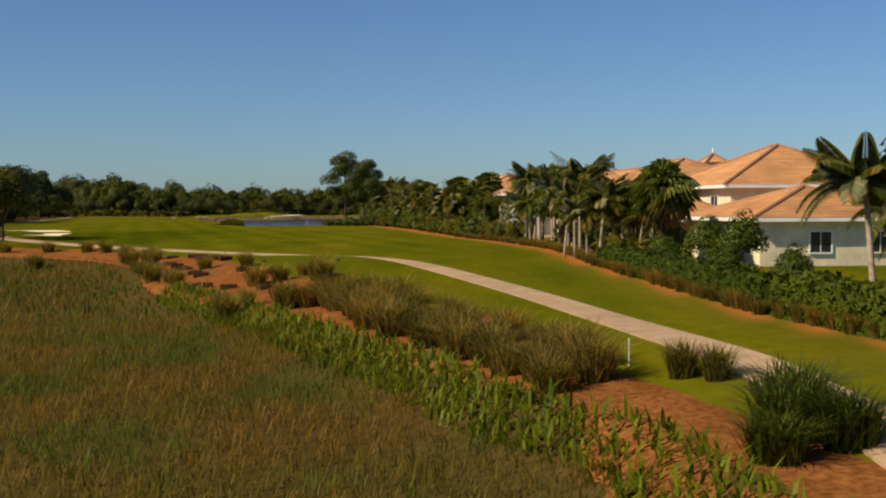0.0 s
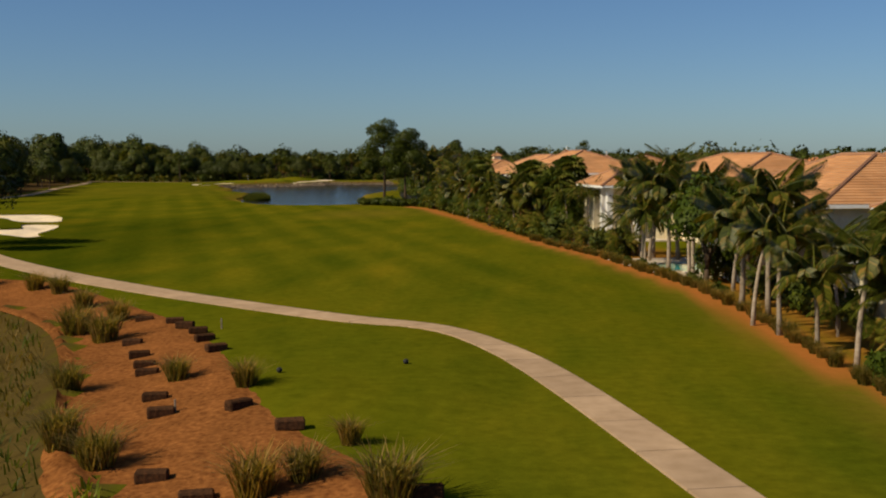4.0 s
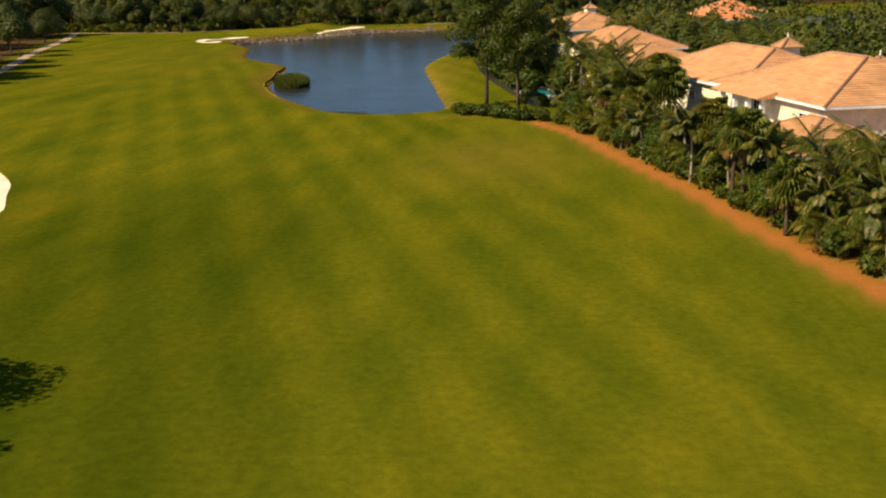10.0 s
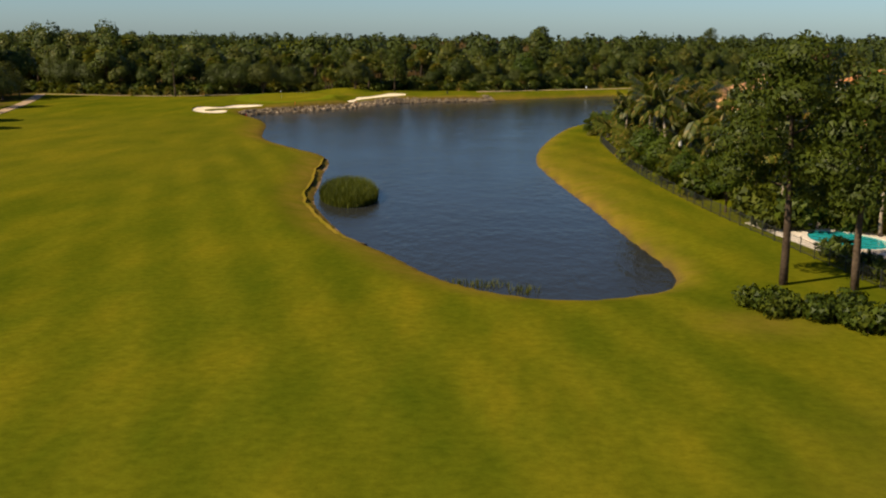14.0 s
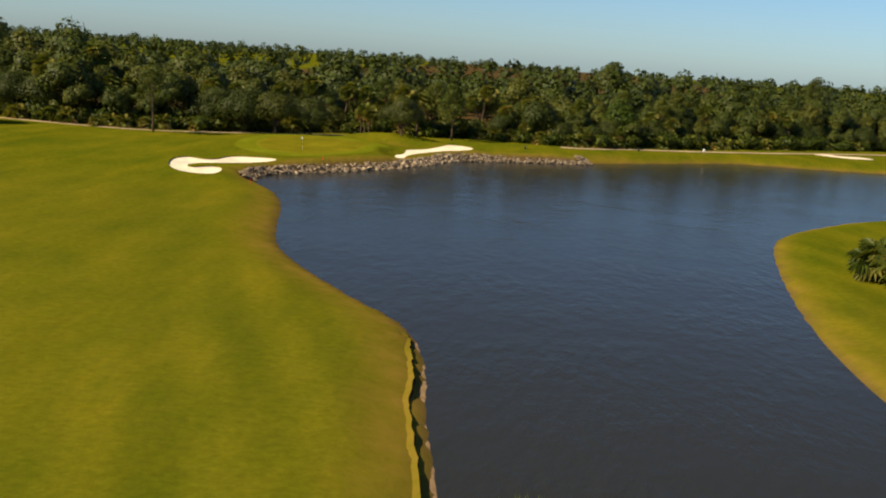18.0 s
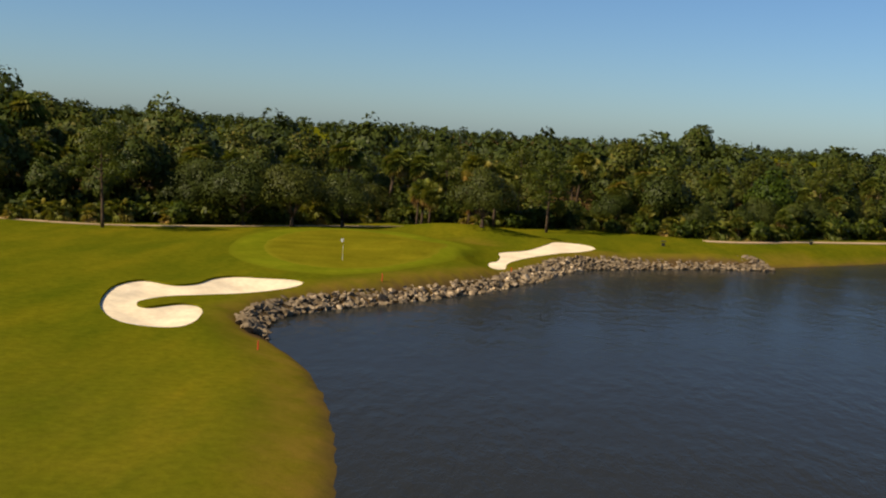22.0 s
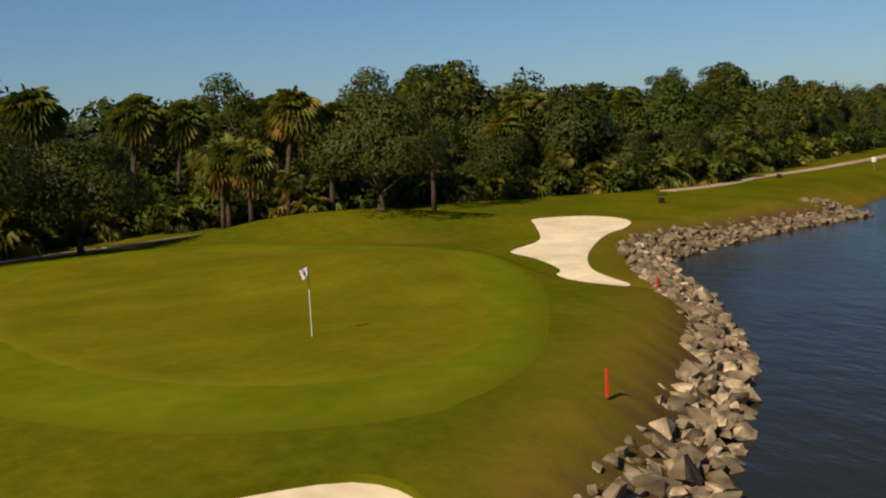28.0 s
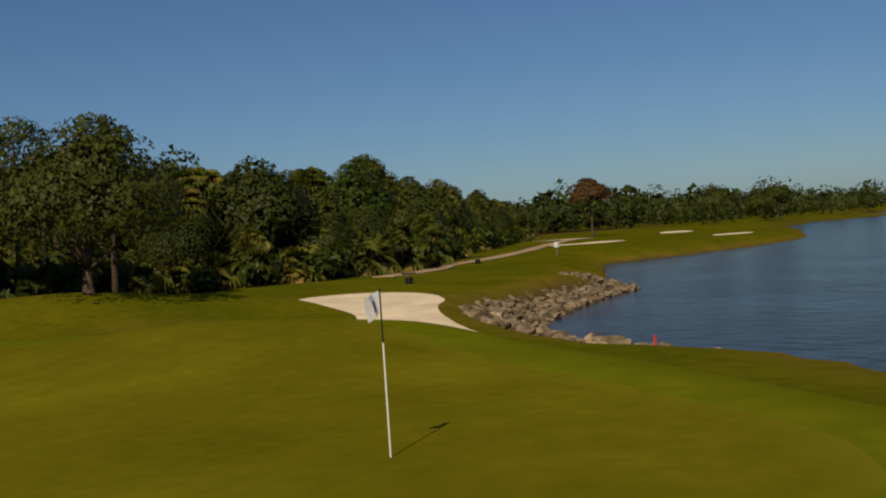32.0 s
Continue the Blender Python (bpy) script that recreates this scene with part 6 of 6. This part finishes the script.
# ---- pools, terraces ----
def pool(x, y, turn_, a, c, label):
    ob = thing("swimming_pool", (x, y, spot(x, y) + 0.05), label, "pool", "", radians(turn_))
    ang = np.linspace(0, 2 * math.pi, 28, endpoint=False)
    rim = np.column_stack([a * np.cos(ang) * (1 + 0.12 * np.cos(2 * ang)), c * np.sin(ang) * (1 + 0.1 * np.sin(ang))])
    k = len(rim)
    V = [(*p, 0.10) for p in rim * 1.0] + [(*p, 0.10) for p in rim * 1.16] + [(*p, -0.3) for p in rim * 1.16] + [(*p, -0.3) for p in rim]
    F = [q for i in range(k) for j in (((i + 1) % k),) for q in ((i, k + i, k + j, j), (k + i, 2 * k + i, 2 * k + j, k + j), (3 * k + i, i, j, 3 * k + j))]
    part("coping", mesh_of("coping", V, F, PAVING), PAVING, ob)
    part("pool_water", mesh_of("pool_water", [(*p, 0.02) for p in rim], [tuple(range(k))], POOLW), POOLW, ob)
    T = np.array([(-a * 1.7, -c * 1.5), (a * 1.7, -c * 1.5), (a * 1.7, c * 2.2), (-a * 1.7, c * 2.2)])
    part("terrace", mesh_of("terrace", [(*p, 0.0) for p in T] + [(*p, -0.3) for p in T], [(0, 1, 2, 3), (0, 4, 5, 1), (1, 5, 6, 2), (2, 6, 7, 3), (3, 7, 4, 0)], PAVING), PAVING, ob)
    return ob


pool(10.2, 118.5, 14, 2.2, 4.2, "turquoise garden pool with pale paved rim")
pool(-20.6, 262.4, 14, 2.6, 4.4, "turquoise garden pool with pale coping")

# ---- rocks at the water below the green ----
def rock_mesh(seed):
    rr = np.random.default_rng(seed)
    pts = rr.normal(0, 1, (13, 3))
    pts = pts / np.linalg.norm(pts, axis=1, keepdims=True) * np.array([0.62, 0.5, 0.36]) * rr.uniform(0.85, 1.15, (13, 1))
    bm = bmesh.new()
    for q in pts:
        bm.verts.new(q)
    bmesh.ops.convex_hull(bm, input=bm.verts)
    for v in [v for v in bm.verts if not v.link_faces]:
        bm.verts.remove(v)
    me = bpy.data.meshes.new("rock")
    bm.to_mesh(me)
    bm.free()
    me.materials.append(ROCK)
    return me


ROCKS = [rock_mesh(i) for i in range(16)]
TOE = [(-102.6, 399.6), (-103.8, 402.6), (-104.2, 406.2), (-103.5, 409.6), (-101.6, 413), (-98.2, 417.4), (-93.4, 423.4), (-88.7, 430.6), (-84, 440), (-80.3, 449.8), (-77.3, 454.4), (-73, 457.3), (-65.8, 461.4), (-61.8, 463.4), (-55, 466.4)]
CREST = [(-104.6, 399.6), (-105.8, 402.6), (-106.2, 406.2), (-105.7, 409.8), (-103.9, 413.6), (-100.6, 418.3), (-96, 424), (-91.2, 430.8), (-86.6, 440.5), (-83, 450.4), (-80.4, 454.8), (-76.8, 458.6), (-69.2, 464.8), (-63.6, 468.3), (-54.6, 471.8)]
REVET = smooth_loop([((a + c) / 2, (b + d) / 2) for (a, b), (c, d) in zip(TOE, CREST)], 8, False)
BAND = np.interp(np.linspace(0, len(TOE) - 1, len(REVET)), np.arange(len(TOE)), [math.dist(a, c) for a, c in zip(TOE, CREST)])
rs = np.concatenate([[0], np.cumsum(np.linalg.norm(np.diff(REVET, axis=0), axis=1))])
revet = thing("rock_revetment", (0, 0, 0), "bank of grey and tan boulders along the water", "rocks")
rest = []
placed = 0
s = 0.0
while s < rs[-1]:
    band = float(np.interp(s, rs, BAND))
    rows_ = max(6, int(round(band / 0.33)))
    for j in range(rows_):
        q = s + rng.uniform(-0.3, 0.3)
        px, py = float(np.interp(q, rs, REVET[:, 0])), float(np.interp(q, rs, REVET[:, 1]))
        dx = float(np.interp(q + 0.5, rs, REVET[:, 0]) - np.interp(q - 0.5, rs, REVET[:, 0]))
        dy = float(np.interp(q + 0.5, rs, REVET[:, 1]) - np.interp(q - 0.5, rs, REVET[:, 1]))
        ln = math.hypot(dx, dy) + 1e-9
        u = j / (rows_ - 1)
        off = (u - 0.5) * (band - 0.3) + rng.uniform(-0.15, 0.15)
        x, y = px - dy / ln * off, py + dx / ln * off
        k = rng.uniform(0.36, 0.82) * (1.35 if rng.random() < 0.12 else 1) * (0.8 if j == rows_ - 1 else 1)
        z = WATER_Z - 0.05 + (0.78 if 412 < y < 449 else 0.84 if y < 412 else 1.0) * min(1, u * 1.25) + rng.uniform(-0.04, 0.20)
        m = Matrix.LocRotScale((x, y, z), Euler((rng.uniform(-0.5, 0.5), rng.uniform(-0.5, 0.5), rng.uniform(0, 6.28))), (k, k, k))
        me = ROCKS[int(rng.integers(16))]
        if 14 < s < 62 and placed < 300 and rng.random() < 0.42:
            o = part("rock", me, ROCK, revet)
            o.matrix_basis = m
            placed += 1
        else:
            rest.append(([m @ v.co for v in me.vertices], [tuple(p.vertices) for p in me.polygons]))
    s += 0.54
V, F = joined(rest)
tagged(part("rock_rest", mesh_of("rock_rest", V, F, ROCK), ROCK, revet, "grey boulders farther along the bank"), kind="stuff")

# ---- flag, stakes, markers ----
FX, FY = -103.06, 431.33
flag = thing("flagstick", (FX, FY, spot(FX, FY) + 0.03), "white flagstick with a pale flag standing in the hole", "flagstick")
part("pole", mesh_of("pole", *tube([(0, 0, -0.1), (0, 0, 1.45)], [0.0125, 0.0115], 8), WHITEP), WHITEP, flag)
part("upper_pole", mesh_of("upper_pole", *tube([(0, 0, 1.45), (0, 0, 2.13)], [0.011, 0.010], 8), BLACKP), BLACKP, flag, "dark upper pole")
NU, NV = 14, 10
V, F = [], []
for i in range(NU + 1):
    for j in range(NV + 1):
        u, v = i / NU, j / NV
        V.append((-0.25 * u * (1 - 0.45 * v) - 0.02, 0.06 * math.sin(u * 6 + v * 2) * u, 2.10 - 0.25 * v - 0.13 * u * (0.6 + 0.5 * v)))
for i in range(NU):
    for j in range(NV):
        a = i * (NV + 1) + j
        F.append((a, a + 1, a + NV + 2, a + NV + 1))
cloth = part("flag_cloth", mesh_of("flag_cloth", V, F, FABRIC, True), FABRIC, flag, "limp white flag cloth")
mark = [f for n_, f in enumerate(F) if 5 <= n_ // NV <= 8 and 3 <= n_ % NV <= 6]
part("flag_mark", mesh_of("flag_mark", [(a, c - 0.006, d) for a, c, d in V] , mark, GREYM, True), GREYM, cloth, "grey printed mark")


def stake(x, y, tall, material, label, group, thick=1.0):
    ob = thing("stake", (x, y, spot(x, y)), label, "stake", group)
    bm = box_bm(-0.038, -0.038, -0.1, 0.038, 0.038, tall, 0.01)
    for v in bm.verts:
        if v.co.z > tall * 0.9:
            v.co.x, v.co.y = v.co.x * 0.8, v.co.y * 0.8
    part("post", bm, material, ob)
    ob.scale = (thick, thick, 1)


for x, y in ((-97.95, 422.1), (-86.7, 439.9), (-102.0, 393.2)):
    stake(x, y, 0.58, REDP, "red hazard stake in the turf near the rocks", "red stakes")
stake(6.6, 31.7, 0.7, TRIM, "thin white marker post beside the path", "", 0.5)
for x, y in ((-14.2, 70.0), (-17.2, 86.5)):
    stake(x, y, 0.5, DARKWOOD, "short wooden stake at the edge of the mulch", "wooden stakes")
for x, y in ((-66.8, 474.7), (-42.4, 494.2)):
    ob = thing("tee_box_bin", (x, y, spot(x, y)), "small black bin on the grass", "bin", "black bins")
    part("bin", box_bm(-0.2, -0.2, 0.0, 0.2, 0.2, 0.42, 0.05), BLACKP, ob)
    part("lid", box_bm(-0.34, -0.34, 0.62, 0.34, 0.34, 0.70, 0.03), BLACKP, ob)
ob = thing("ball_washer", (-28, 497.6, spot(-28, 497.6)), "white ball washer on a post", "ball washer")
part("post", box_bm(-0.05, -0.05, -0.1, 0.05, 0.05, 0.8, 0.01), DARKWOOD, ob)
part("body", box_bm(-0.2, -0.2, 0.8, 0.2, 0.2, 1.35, 0.06), WHITEP, ob)
for x, y in ((-7.1, 76.2), (-11.6, 74.2)):
    ob = thing("tee_marker", (x, y, spot(x, y) + 0.02), "small dark tee marker on the grass", "tee marker", "tee markers")
    bm = bmesh.new()
    bmesh.ops.create_icosphere(bm, subdivisions=2, radius=0.11, matrix=Matrix.Translation((0, 0, 0.09)))
    part("ball", bm, BLACKP, ob)
    part("spike", mesh_of("spike", *tube([(0, 0, -0.15), (0, 0, 0.02)], [0.012, 0.02], 6), BLACKP), BLACKP, ob)

# wooden footbridge at the start
ob = thing("footbridge", (11.6, 20.2, spot(11.6, 20.2)), "grey weathered wooden footbridge rail beside the path", "bridge", "", radians(-28))
for i in range(4):
    part("post", box_bm(-1.9, -3 + 2 * i - 0.07, -0.4, -1.76, -3 + 2 * i + 0.07, 0.72, 0.01), DARKWOOD, ob)
part("handrail", box_bm(-1.93, -3.2, 0.72, -1.73, 3.2, 0.79, 0.01), DARKWOOD, ob)
part("rail", box_bm(-1.86, -3.2, 0.35, -1.80, 3.2, 0.45, 0.01), DARKWOOD, ob)

for proto in [*OAKS, *WOODS, ROUND, FICUS, RUSTY, *PINES, *LAKEPINE, *COCOS, *FARCOCOS, ROYAL, *SABALS, ARECA, *SHRUBS, *CLUMPS, DARKCLUMP, PALMETTO, THICKET, silver]:
    for o in (*proto.children_recursive, proto):
        bpy.data.objects.remove(o)
